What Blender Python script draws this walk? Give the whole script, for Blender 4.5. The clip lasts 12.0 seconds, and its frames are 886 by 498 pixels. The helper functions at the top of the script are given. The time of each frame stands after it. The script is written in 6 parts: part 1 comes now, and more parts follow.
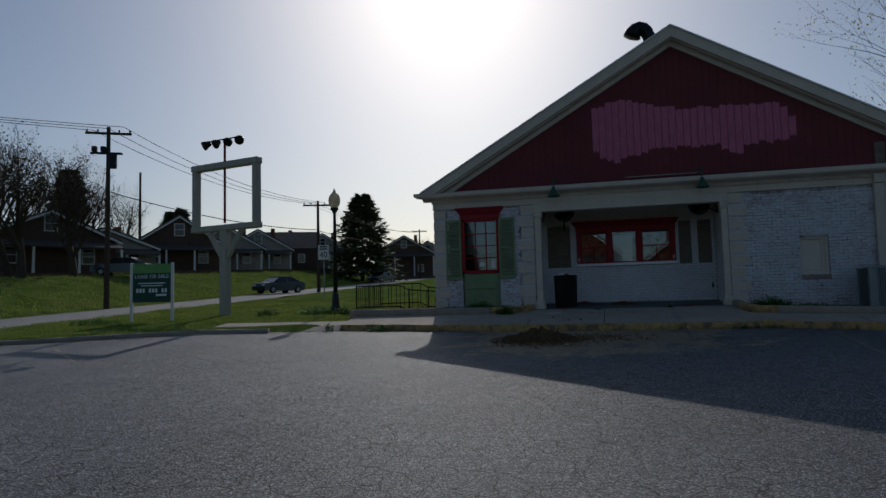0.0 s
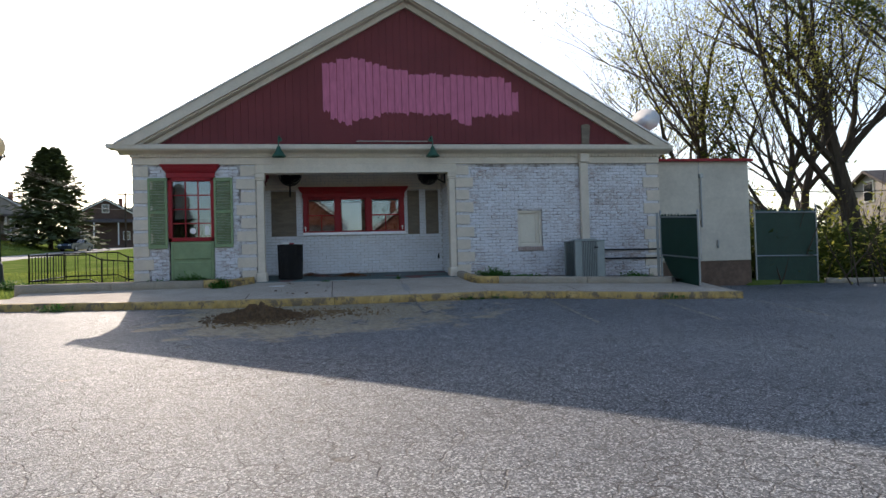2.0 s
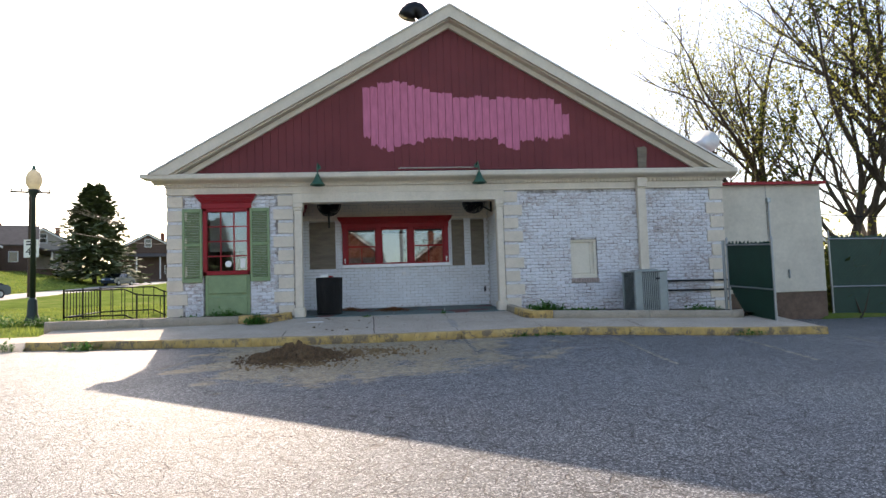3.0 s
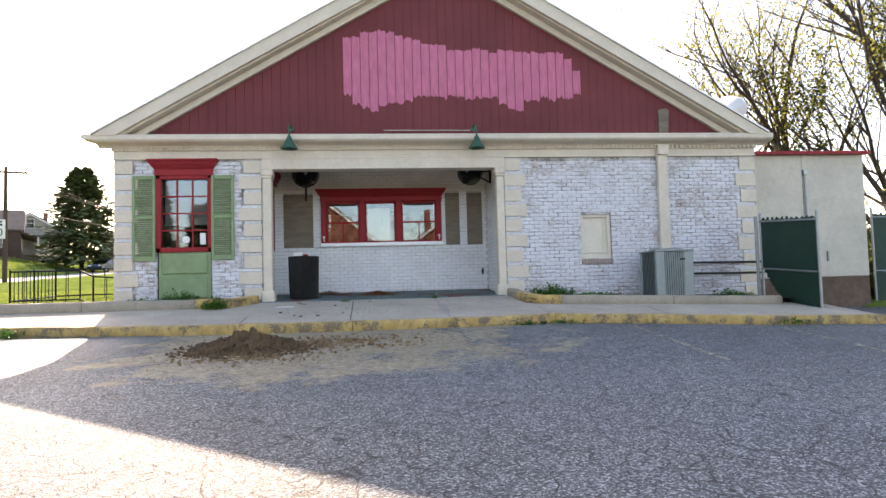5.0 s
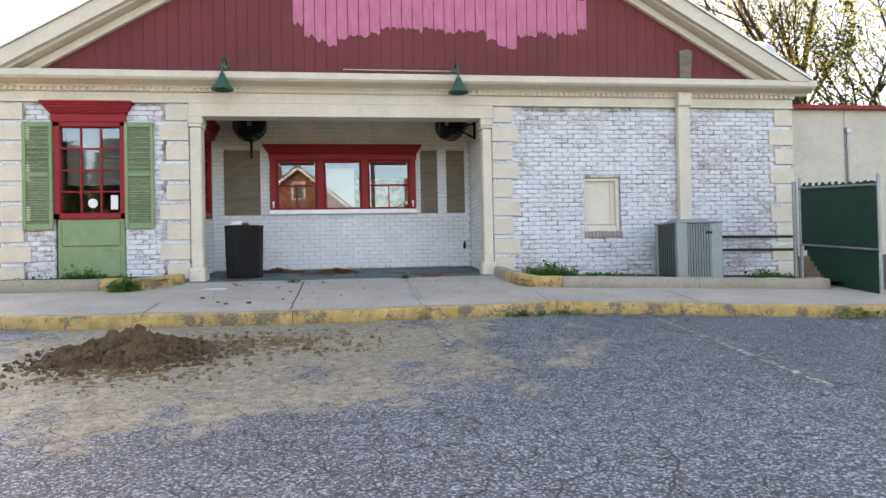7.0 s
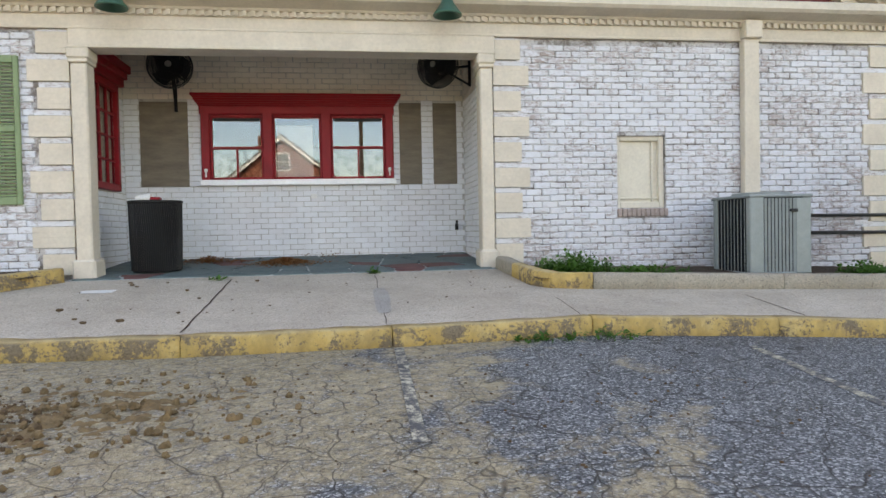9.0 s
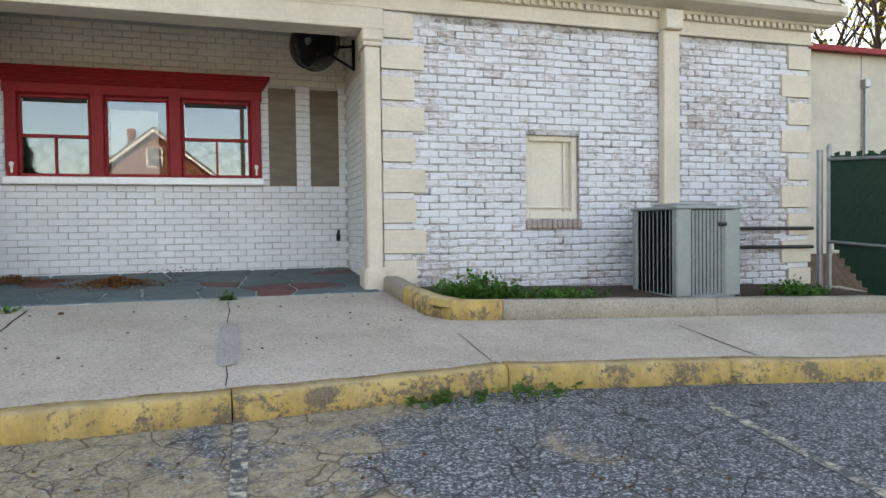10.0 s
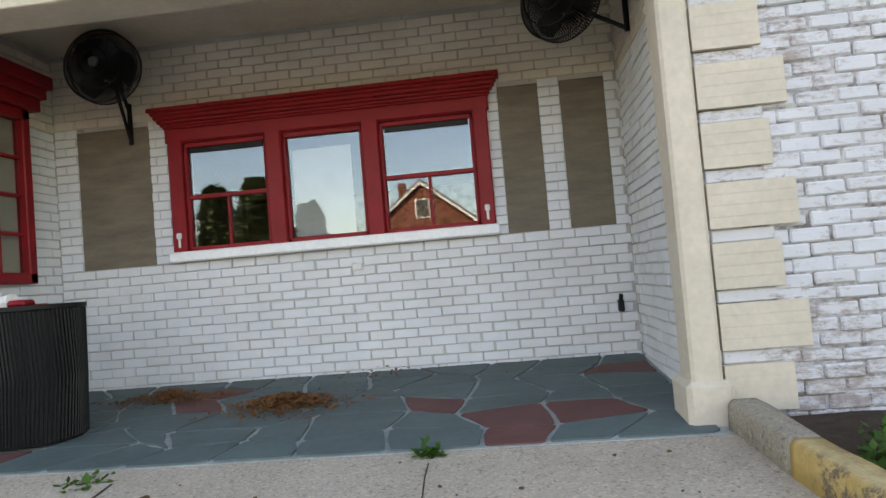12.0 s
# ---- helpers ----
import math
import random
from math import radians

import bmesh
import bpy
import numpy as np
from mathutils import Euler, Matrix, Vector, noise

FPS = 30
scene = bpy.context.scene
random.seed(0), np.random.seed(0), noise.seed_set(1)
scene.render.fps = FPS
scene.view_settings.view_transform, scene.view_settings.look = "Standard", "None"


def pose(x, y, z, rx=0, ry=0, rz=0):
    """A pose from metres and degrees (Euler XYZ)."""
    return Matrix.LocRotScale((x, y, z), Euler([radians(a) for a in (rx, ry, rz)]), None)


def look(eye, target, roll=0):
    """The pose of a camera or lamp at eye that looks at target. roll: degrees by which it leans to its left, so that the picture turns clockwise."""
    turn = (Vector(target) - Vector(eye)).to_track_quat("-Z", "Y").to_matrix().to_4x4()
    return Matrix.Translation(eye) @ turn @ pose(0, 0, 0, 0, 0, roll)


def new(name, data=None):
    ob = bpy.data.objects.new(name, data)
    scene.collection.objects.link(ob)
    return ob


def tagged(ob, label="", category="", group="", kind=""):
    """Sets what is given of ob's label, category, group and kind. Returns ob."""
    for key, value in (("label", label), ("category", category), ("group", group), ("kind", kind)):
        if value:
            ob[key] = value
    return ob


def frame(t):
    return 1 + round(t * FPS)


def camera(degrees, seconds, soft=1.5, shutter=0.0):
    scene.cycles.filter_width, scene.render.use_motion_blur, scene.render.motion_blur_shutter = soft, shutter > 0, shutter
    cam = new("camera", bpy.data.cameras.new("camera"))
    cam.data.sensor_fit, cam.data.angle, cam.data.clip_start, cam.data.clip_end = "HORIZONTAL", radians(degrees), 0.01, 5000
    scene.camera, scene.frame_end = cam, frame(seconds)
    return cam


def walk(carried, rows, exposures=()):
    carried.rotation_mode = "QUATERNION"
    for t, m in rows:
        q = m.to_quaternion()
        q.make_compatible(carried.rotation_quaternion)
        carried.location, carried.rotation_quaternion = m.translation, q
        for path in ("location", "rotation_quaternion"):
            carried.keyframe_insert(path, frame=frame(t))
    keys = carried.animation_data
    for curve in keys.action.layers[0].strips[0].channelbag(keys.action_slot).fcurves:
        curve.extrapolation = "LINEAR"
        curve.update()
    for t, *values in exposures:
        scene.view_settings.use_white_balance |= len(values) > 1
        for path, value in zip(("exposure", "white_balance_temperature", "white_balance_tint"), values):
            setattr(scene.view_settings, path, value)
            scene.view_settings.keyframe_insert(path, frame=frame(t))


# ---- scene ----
cam = camera(67.2, 12.0)
PATH = [
    (0, (5.388, -20.302, 2.069), (4.901, -18.369, 2.224), -1.5),
    (0.5, (5.364, -19.961, 2.075), (4.966, -18.004, 2.166), -1.3),
    (1, (5.372, -19.477, 2.125), (5.091, -17.499, 2.215), -0.8),
    (1.5, (5.329, -19.038, 2.136), (5.38, -17.041, 2.234), -1.4),
    (2, (5.265, -18.645, 2.09), (5.582, -16.671, 2.135), -1.6),
    (2.5, (5.22, -18.112, 2.153), (5.416, -16.123, 2.215), -1.7),
    (3, (5.14, -17.443, 2.136), (5.353, -15.46, 2.28), -1.9),
    (3.2, (5.113, -17.219, 2.137), (5.31, -15.23, 2.206), -2.8),
    (4.8, (5.482, -15.43, 1.964), (5.72, -13.449, 2.096), -1.8),
    (5, (5.535, -15.164, 1.959), (5.752, -13.179, 2.073), -1.6),
    (5.5, (5.642, -14.468, 1.983), (5.924, -12.492, 2.114), -1.6),
    (6, (5.728, -13.782, 2.009), (5.988, -11.801, 2.1), -1.2),
    (6.5, (5.91, -13.011, 2.054), (6.145, -11.027, 2.147), -1.5),
    (6.7, (5.954, -12.772, 2.062), (6.221, -10.79, 2.09), -1.2),
    (8.3, (6.406, -10.32, 2.204), (6.628, -8.333, 2.229), -0.4),
    (8.5, (6.464, -9.978, 2.227), (6.594, -7.983, 2.16), -1.0),
    (9, (6.651, -9.155, 2.256), (6.925, -7.174, 2.202), -1.2),
    (9.5, (6.778, -8.354, 2.336), (7.192, -6.398, 2.296), 0.4),
    (10, (7.05, -7.556, 2.407), (7.64, -5.645, 2.35), -0.8),
    (10.5, (7.25, -6.747, 2.469), (7.67, -4.791, 2.437), -1.4),
    (11, (7.39, -5.859, 2.456), (7.668, -3.88, 2.37), -1.9),
    (11.5, (7.409, -5.029, 2.544), (7.45, -3.031, 2.477), -1.7),
    (12, (7.483, -4.054, 2.703), (7.29, -2.065, 2.789), -4.8),
]
EXPOSURES = [(0.0, -1.6, 5800, 9), (1.0, -1.5, 6000, 10), (1.5, -1.15, 6400, 12), (1.7, -0.3, 6200, 10), (2.0, 0.7, 6700, 14), (2.4, 1.25, 7000, 15), (3.2, 1.4, 7300, 17), (5.0, 2.0, 7800, 20), (6.5, 2.2, 8000, 20), (8.5, 2.6, 9000, 22), (9.0, 2.3, 9000, 20), (9.5, 2.25, 8800, 18), (12.0, 2.3, 9000, 19)]
walk(cam, [(t, look(eye, target, roll)) for t, eye, target, roll in PATH], EXPOSURES)

# ---- light ----
SUN_AZ, SUN_EL = 13.0, 30.5          # degrees left of +y, degrees up
world = bpy.data.worlds.new("sky")
scene.world = world
world.use_nodes = True
wn = world.node_tree.nodes
sky = wn.new("ShaderNodeTexSky")
sky.sky_type = 'NISHITA'
sky.sun_disc = False
sky.sun_elevation = radians(SUN_EL)
sky.sun_rotation = radians(-SUN_AZ)
sky.dust_density = 1.3
wn["Background"].inputs["Strength"].default_value = 0.15
world.node_tree.links.new(sky.outputs["Color"], wn["Background"].inputs["Color"])
sun = new("sun", bpy.data.lights.new("sun", 'SUN'))
sun.data.energy, sun.data.angle, sun.data.color = 3.4, radians(0.53), (1.0, 0.89, 0.76)
sun_dir = Vector((-math.sin(radians(SUN_AZ)) * math.cos(radians(SUN_EL)), math.cos(radians(SUN_AZ)) * math.cos(radians(SUN_EL)), math.sin(radians(SUN_EL))))
sun.matrix_world = look(sun_dir * 60, (0, 0, 0))


# ---- materials ----
def srgb(h):
    v = [int(h[i:i + 2], 16) / 255 for i in (0, 2, 4)]
    return tuple(c / 12.92 if c <= 0.04045 else ((c + 0.055) / 1.055) ** 2.4 for c in v) + (1.0,)


class Nodes:
    def __init__(self, name, rough=0.8, metal=0.0, spec=0.4):
        self.mat = bpy.data.materials.new(name)
        self.mat.use_nodes = True
        self.t = self.mat.node_tree
        self.n = self.t.nodes
        self.b = self.n["Principled BSDF"]
        self.b.inputs["Roughness"].default_value = rough
        self.b.inputs["Metallic"].default_value = metal
        self.b.inputs["Specular IOR Level"].default_value = spec
        self.pos = self.n.new("ShaderNodeNewGeometry").outputs["Position"]

    def link(self, a, b):
        self.t.links.new(a, b)

    def noise(self, scale, detail=4.0, rough=0.6, stretch=None, dist=0.0):
        src = self.pos
        if stretch:
            m = self.n.new("ShaderNodeMapping")
            m.inputs["Scale"].default_value = stretch
            self.link(src, m.inputs["Vector"])
            src = m.outputs["Vector"]
        k = self.n.new("ShaderNodeTexNoise")
        k.inputs["Scale"].default_value, k.inputs["Detail"].default_value, k.inputs["Roughness"].default_value = scale, detail, rough
        k.inputs["Distortion"].default_value = dist
        self.link(src, k.inputs["Vector"])
        return k.outputs["Fac"]

    def voronoi(self, scale, feature='F1', out="Distance", warp=None):
        k = self.n.new("ShaderNodeTexVoronoi")
        k.feature = feature
        k.inputs["Scale"].default_value = scale
        self.link(warp or self.pos, k.inputs["Vector"])
        return k.outputs[out]

    def warped(self, scale, amount):
        k = self.n.new("ShaderNodeTexNoise")
        k.inputs["Scale"].default_value = scale
        self.link(self.pos, k.inputs["Vector"])
        v = self.n.new("ShaderNodeVectorMath")
        v.operation = 'MULTIPLY_ADD'
        self.link(k.outputs["Color"], v.inputs[0])
        v.inputs[1].default_value = (amount, amount, amount)
        self.link(self.pos, v.inputs[2])
        return v.outputs[0]

    def ramp(self, fac, stops):
        r = self.n.new("ShaderNodeValToRGB")
        el = r.color_ramp.elements
        while len(el) < len(stops):
            el.new(0.5)
        for e, (p, c) in zip(el, stops):
            e.position = p
            e.color = c if len(c) == 4 else (*c, 1)
        self.link(fac, r.inputs["Fac"])
        return r.outputs["Color"]

    def step(self, fac, lo, hi):
        m = self.n.new("ShaderNodeMapRange")
        m.inputs["From Min"].default_value, m.inputs["From Max"].default_value = lo, hi
        self.link(fac, m.inputs["Value"])
        return m.outputs["Result"]

    def math(self, op, a, b):
        m = self.n.new("ShaderNodeMath")
        m.operation = op
        for v, s in zip((a, b), m.inputs):
            if isinstance(v, (int, float)):
                s.default_value = v
            else:
                self.link(v, s)
        return m.outputs[0]

    def mix(self, fac, a, b, mode='MIX'):
        m = self.n.new("ShaderNodeMix")
        m.data_type, m.blend_type = 'RGBA', mode
        for v, s in ((fac, m.inputs[0]), (a, m.inputs[6]), (b, m.inputs[7])):
            if isinstance(v, (int, float)):
                s.default_value = v
            elif isinstance(v, tuple):
                s.default_value = v
            else:
                self.link(v, s)
        return m.outputs[2]

    def rand(self):
        return self.n.new("ShaderNodeObjectInfo").outputs["Random"]

    def island(self):
        return self.n.new("ShaderNodeNewGeometry").outputs["Random Per Island"]

    def bump(self, height, strength=0.4, dist=0.01):
        k = self.n.new("ShaderNodeBump")
        k.inputs["Strength"].default_value, k.inputs["Distance"].default_value = strength, dist
        self.link(height, k.inputs["Height"])
        self.link(k.outputs["Normal"], self.b.inputs["Normal"])

    def done(self, color=None):
        if color is not None:
            if isinstance(color, tuple):
                self.b.inputs["Base Color"].default_value = color
            else:
                self.link(color, self.b.inputs["Base Color"])
        return self.mat


def plain(name, hexa, rough=0.7, metal=0.0, var=0.25, scale=6.0, bump=0.15, stretch=None, spec=0.4):
    m = Nodes(name, rough, metal, spec)
    c = srgb(hexa)
    dark = tuple(v * (1 - var) for v in c[:3]) + (1,)
    light = tuple(min(1, v * (1 + var * 0.5)) for v in c[:3]) + (1,)
    a = m.ramp(m.noise(scale, 6, 0.65, stretch), [(0.3, dark), (0.7, light)])
    b = m.ramp(m.noise(scale * 9, 3, 0.6, stretch), [(0.25, (0.86, 0.86, 0.86)), (0.75, (1, 1, 1))])
    m.bump(m.noise(scale * 12, 4, 0.6, stretch), bump, 0.01)
    return m.done(m.mix(1.0, a, b, 'MULTIPLY'))


def asphalt_mat():
    m = Nodes("asphalt", 0.62, 0, 0.5)
    fine = m.noise(95, 3, 0.7)
    stone = m.voronoi(48)
    chip = m.n.new("ShaderNodeSeparateColor")
    m.link(m.voronoi(78, 'F1', "Color"), chip.inputs[0])
    base = m.ramp(chip.outputs[0], [(0.0, (0.035, 0.039, 0.042)), (0.45, (0.1, 0.112, 0.122)), (0.75, (0.215, 0.23, 0.243)), (0.95, (0.5, 0.52, 0.53))])
    base = m.mix(0.6, base, m.ramp(fine, [(0.3, (0.5, 0.5, 0.5)), (0.7, (1.3, 1.3, 1.28))]), 'MULTIPLY')
    big = m.ramp(m.noise(0.35, 5, 0.6), [(0.35, (0.8, 0.8, 0.82)), (0.65, (1.12, 1.1, 1.06))])
    col = m.mix(1.0, base, big, 'MULTIPLY')
    cr1 = m.step(m.voronoi(3.0, 'DISTANCE_TO_EDGE', warp=m.warped(3.0, 0.25)), 0.003, 0.02)
    cr2 = m.step(m.voronoi(11.0, 'DISTANCE_TO_EDGE', warp=m.warped(6.0, 0.12)), 0.004, 0.03)
    gate = m.step(m.noise(0.5, 3), 0.42, 0.6)
    cr2 = m.math('MAXIMUM', cr2, m.math('SUBTRACT', 1.0, gate))
    crack = m.math('MULTIPLY', cr1, cr2)
    col = m.mix(crack, (0.022, 0.02, 0.018, 1), col)
    # dried mud tracked over the asphalt near the kerb
    sep = m.n.new("ShaderNodeSeparateXYZ")
    m.link(m.pos, sep.inputs[0])
    near = m.math('MULTIPLY', m.step(sep.outputs["Y"], -9.5, -5.0), m.math('MULTIPLY', m.step(sep.outputs["X"], 1.0, 3.5), m.step(sep.outputs["X"], 10.0, 5.0)))
    mud = m.step(m.math('ADD', m.math('MULTIPLY', near, 0.52), m.noise(0.9, 7, 0.68, dist=0.4)), 0.68, 0.76)
    mud = m.math('MULTIPLY', mud, m.step(m.noise(14, 4, 0.7), 0.25, 0.55))
    soil = m.ramp(m.noise(9, 5), [(0.3, (0.33, 0.255, 0.14)), (0.7, (0.6, 0.485, 0.3))])
    soil = m.mix(crack, (0.2, 0.155, 0.095, 1), soil)
    soil = m.mix(0.8, soil, m.ramp(m.noise(38, 5, 0.75), [(0.35, (0.5, 0.48, 0.45)), (0.5, (1, 1, 1)), (0.7, (1.25, 1.22, 1.15))]), 'MULTIPLY')
    col = m.mix(m.math('MULTIPLY', mud, 0.85), col, soil)
    h = m.math('ADD', m.math('MULTIPLY', stone, -0.5), m.math('MULTIPLY', crack, 0.8))
    mid = m.noise(22, 4, 0.7)
    m.bump(m.math('ADD', h, m.math('ADD', fine, mid)), 1.0, 0.018)
    return m.done(col)


def painted_brick(name, paint, worn=0.5):
    m = Nodes(name, 0.75, 0, 0.3)
    brick = m.ramp(m.noise(30, 4), [(0.3, (0.19, 0.115, 0.085)), (0.7, (0.36, 0.27, 0.22))])
    p = srgb(paint)
    r = m.rand()
    coat = m.mix(m.step(m.noise(2.2, 5), 0.3, 0.7), tuple(v * 0.86 for v in p[:3]) + (1,), p)
    coat = m.mix(m.math('MULTIPLY', r, 0.25), coat, (0.55, 0.5, 0.46, 1))
    wear = m.math('ADD', m.math('MULTIPLY', m.noise(0.9, 5, 0.65), 0.55), m.math('MULTIPLY', m.noise(19, 7, 0.8, (0.5, 1, 1.4)), 0.85))
    wear = m.math('ADD', wear, m.math('MULTIPLY', m.island(), 0.09))
    mask = m.step(wear, 1.02 - worn * 0.45, 1.14 - worn * 0.45)
    m.bump(m.noise(60, 5, 0.7), 0.4, 0.006)
    return m.done(m.mix(m.math('MULTIPLY', mask, 0.75), coat, brick))


def glass_mat():
    m = Nodes("window_glass", 0.02, 0, 0.5)
    t = m.t
    gl = m.n.new("ShaderNodeBsdfGlossy")
    gl.inputs["Roughness"].default_value = 0.0
    gl.inputs["Color"].default_value = (0.80, 0.91, 1, 1)
    tr = m.n.new("ShaderNodeBsdfTransparent")
    tr.inputs["Color"].default_value = (0.8, 0.82, 0.82, 1)
    mx = m.n.new("ShaderNodeMixShader")
    mx.inputs[0].default_value = 0.085
    t.links.new(tr.outputs[0], mx.inputs[1])
    t.links.new(gl.outputs[0], mx.inputs[2])
    t.links.new(mx.outputs[0], m.n["Material Output"].inputs["Surface"])
    return m.mat


def leaf_mat(name, hexa, share=0.5):
    """A thin leaf that lets light through."""
    m = Nodes(name, 0.6, 0, 0.3)
    c = srgb(hexa)
    col = m.ramp(m.noise(2.5, 4), [(0.3, tuple(v * 0.6 for v in c[:3])), (0.7, tuple(min(1, v * 1.2) for v in c[:3]))])
    tr = m.n.new("ShaderNodeBsdfTranslucent")
    m.link(col, tr.inputs["Color"])
    mx = m.n.new("ShaderNodeMixShader")
    mx.inputs[0].default_value = share
    m.link(m.b.outputs[0], mx.inputs[1])
    m.link(tr.outputs[0], mx.inputs[2])
    m.link(mx.outputs[0], m.n["Material Output"].inputs["Surface"])
    return m.done(col)


def grass_mat():
    m = Nodes("grass", 1.0, 0, 0.0)
    a = m.ramp(m.noise(0.6, 6, 0.7), [(0.3, (0.085, 0.125, 0.028)), (0.52, (0.16, 0.22, 0.052)), (0.75, (0.28, 0.26, 0.11))])
    b = m.ramp(m.noise(25, 5, 0.8), [(0.3, (0.6, 0.6, 0.6)), (0.7, (1.2, 1.2, 1.1))])
    m.bump(m.noise(30, 5, 0.8), 0.9, 0.05)
    return m.done(m.mix(1.0, a, b, 'MULTIPLY'))


def concrete_mat(name, lo, hi, speck=True):
    m = Nodes(name, 0.85, 0, 0.3)
    a = m.ramp(m.noise(1.3, 6, 0.65), [(0.3, lo), (0.7, hi)])
    b = m.ramp(m.noise(60, 3, 0.75), [(0.33, (0.5, 0.48, 0.46)), (0.45, (0.97, 0.97, 0.97)), (0.6, (1.05, 1.04, 1.02)), (0.72, (1.3, 1.27, 1.2))])
    chip = m.n.new("ShaderNodeSeparateColor")
    m.link(m.voronoi(75, 'F1', "Color"), chip.inputs[0])
    c = m.ramp(chip.outputs[0], [(0.0, (0.45, 0.43, 0.4)), (0.1, (0.9, 0.9, 0.9)), (0.8, (1.02, 1.02, 1.0)), (0.98, (1.3, 1.28, 1.24))])
    m.bump(m.noise(90, 3, 0.7), 0.5, 0.006)
    return m.done(m.mix(0.75, m.mix(0.6, a, b, 'MULTIPLY'), c, 'MULTIPLY'))


def worn_paint(name, paint, under, lo=0.5, hi=0.6, scale=5.0):
    m = Nodes(name, 0.7, 0, 0.35)
    coat = m.ramp(m.noise(2.5, 5), [(0.3, tuple(v * 0.78 for v in paint[:3])), (0.7, paint[:3])])
    mask = m.step(m.math('ADD', m.math('MULTIPLY', m.noise(scale, 7, 0.7), 0.7), m.math('MULTIPLY', m.noise(scale * 9, 4, 0.7), 0.3)), lo, hi)
    conc = m.ramp(m.noise(60, 4, 0.7), [(0.3, tuple(v * 0.5 for v in under)), (0.7, under)])
    m.bump(m.noise(70, 4, 0.7), 0.45, 0.006)
    return m.done(m.mix(mask, coat, conc))


def kerb_mat():
    """Ochre kerb paint, scuffed off the tread, chipped and grimy on the upright face."""
    m = Nodes("yellow_kerb_paint", 0.75, 0, 0.3)
    paint = m.ramp(m.noise(3.0, 6, 0.7), [(0.3, (0.40, 0.255, 0.07)), (0.55, (0.52, 0.35, 0.12)), (0.75, (0.56, 0.42, 0.2))])
    bare = m.ramp(m.noise(55, 4, 0.7), [(0.3, (0.09, 0.068, 0.045)), (0.7, (0.25, 0.19, 0.125))])
    sep = m.n.new("ShaderNodeSeparateXYZ")
    m.link(m.n.new("ShaderNodeNewGeometry").outputs["Normal"], sep.inputs[0])
    tread = m.step(sep.outputs["Z"], 0.6, 0.95)
    scuff = m.math('MULTIPLY', tread, m.step(m.noise(2.2, 6, 0.7), 0.3, 0.62))
    faded = m.ramp(m.noise(40, 4, 0.7), [(0.3, (0.44, 0.34, 0.17)), (0.7, (0.56, 0.46, 0.27))])
    col = m.mix(m.math('MULTIPLY', scuff, 0.8), paint, faded)
    chip = m.math('ADD', m.math('MULTIPLY', m.noise(3.6, 7, 0.72), 0.68), m.math('MULTIPLY', m.noise(34, 4, 0.7), 0.32))
    chip = m.math('MULTIPLY', m.step(chip, 0.5, 0.55), m.math('SUBTRACT', 1.0, m.math('MULTIPLY', tread, 0.75)))
    col = m.mix(chip, col, bare)
    grime = m.math('MULTIPLY', m.step(m.noise(7, 6, 0.75, (1, 1, 0.5)), 0.42, 0.72), 0.65)
    col = m.mix(grime, col, (0.2, 0.14, 0.07, 1))
    m.bump(m.math('SUBTRACT', m.noise(60, 4, 0.7), m.math('MULTIPLY', chip, 0.6)), 0.6, 0.008)
    return m.done(col)


def siding_mat():
    """Dark red paint on vertical boards."""
    m = Nodes("gable_siding", 0.7, 0, 0.35)
    red = m.ramp(m.noise(0.8, 5), [(0.3, (0.125, 0.023, 0.025)), (0.7, (0.175, 0.033, 0.036))])
    m.bump(m.noise(9, 5, 0.6, (12, 12, 1)), 0.25, 0.006)
    return m.done(red)


MAT = {}
MAT["asphalt"] = asphalt_mat()
MAT["grass"] = grass_mat()
MAT["white_brick"] = painted_brick("white_painted_brick", "D6D7DA", 0.62)
MAT["porch_brick"] = painted_brick("porch_painted_brick", "E2E4E6", 0.15)
MAT["sill_brick"] = painted_brick("worn_sill_brick", "CFC6C2", 1.15)
# same white porch brick; the beige light up there is put into its colour
MAT["beige_brick"] = painted_brick("porch_brick_beige_light", "E0D8C8", 0.14)
MAT["mortar"] = worn_paint("mortar", srgb("C6C3C1"), (0.21, 0.175, 0.15), 0.46, 0.58, 3.0)
MAT["porch_mortar"] = worn_paint("porch_mortar", srgb("C2BFB8"), (0.24, 0.22, 0.2), 0.56, 0.68, 5.0)
MAT["beige"] = plain("beige_paint", "D3C7B4", 0.6, var=0.12, scale=2.5, bump=0.1)
MAT["red"] = plain("red_paint", "941820", 0.5, var=0.2, scale=4, bump=0.08, spec=0.3)
MAT["siding"] = siding_mat()
MAT["pink"] = plain("pink_paint", "C66F8A", 0.75, var=0.22, scale=2.5, bump=0.2, stretch=(5, 5, 1))
MAT["green"] = plain("sage_green_paint", "80946C", 0.6, var=0.18, scale=3, bump=0.1)
MAT["shingle"] = plain("roof_shingle", "4A4340", 0.95, var=0.4, scale=5, bump=0.6)
MAT["white"] = plain("white_paint", "E6E4DE", 0.5, var=0.1, scale=4)
MAT["aluminium"] = plain("sill_metal", "F6F6F6", 0.35, 0.0, var=0.06, scale=4, spec=0.6)
MAT["glass"] = glass_mat()
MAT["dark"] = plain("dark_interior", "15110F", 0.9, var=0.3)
MAT["black"] = plain("black_metal", "17181A", 0.45, 0.3, var=0.2, scale=12)
MAT["bin"] = plain("bin_metal", "121110", 0.6, 0.2, var=0.3, scale=9)
MAT["board"] = plain("weathered_plywood", "7D7263", 0.85, var=0.3, scale=2.5, stretch=(1, 1, 5), bump=0.3)
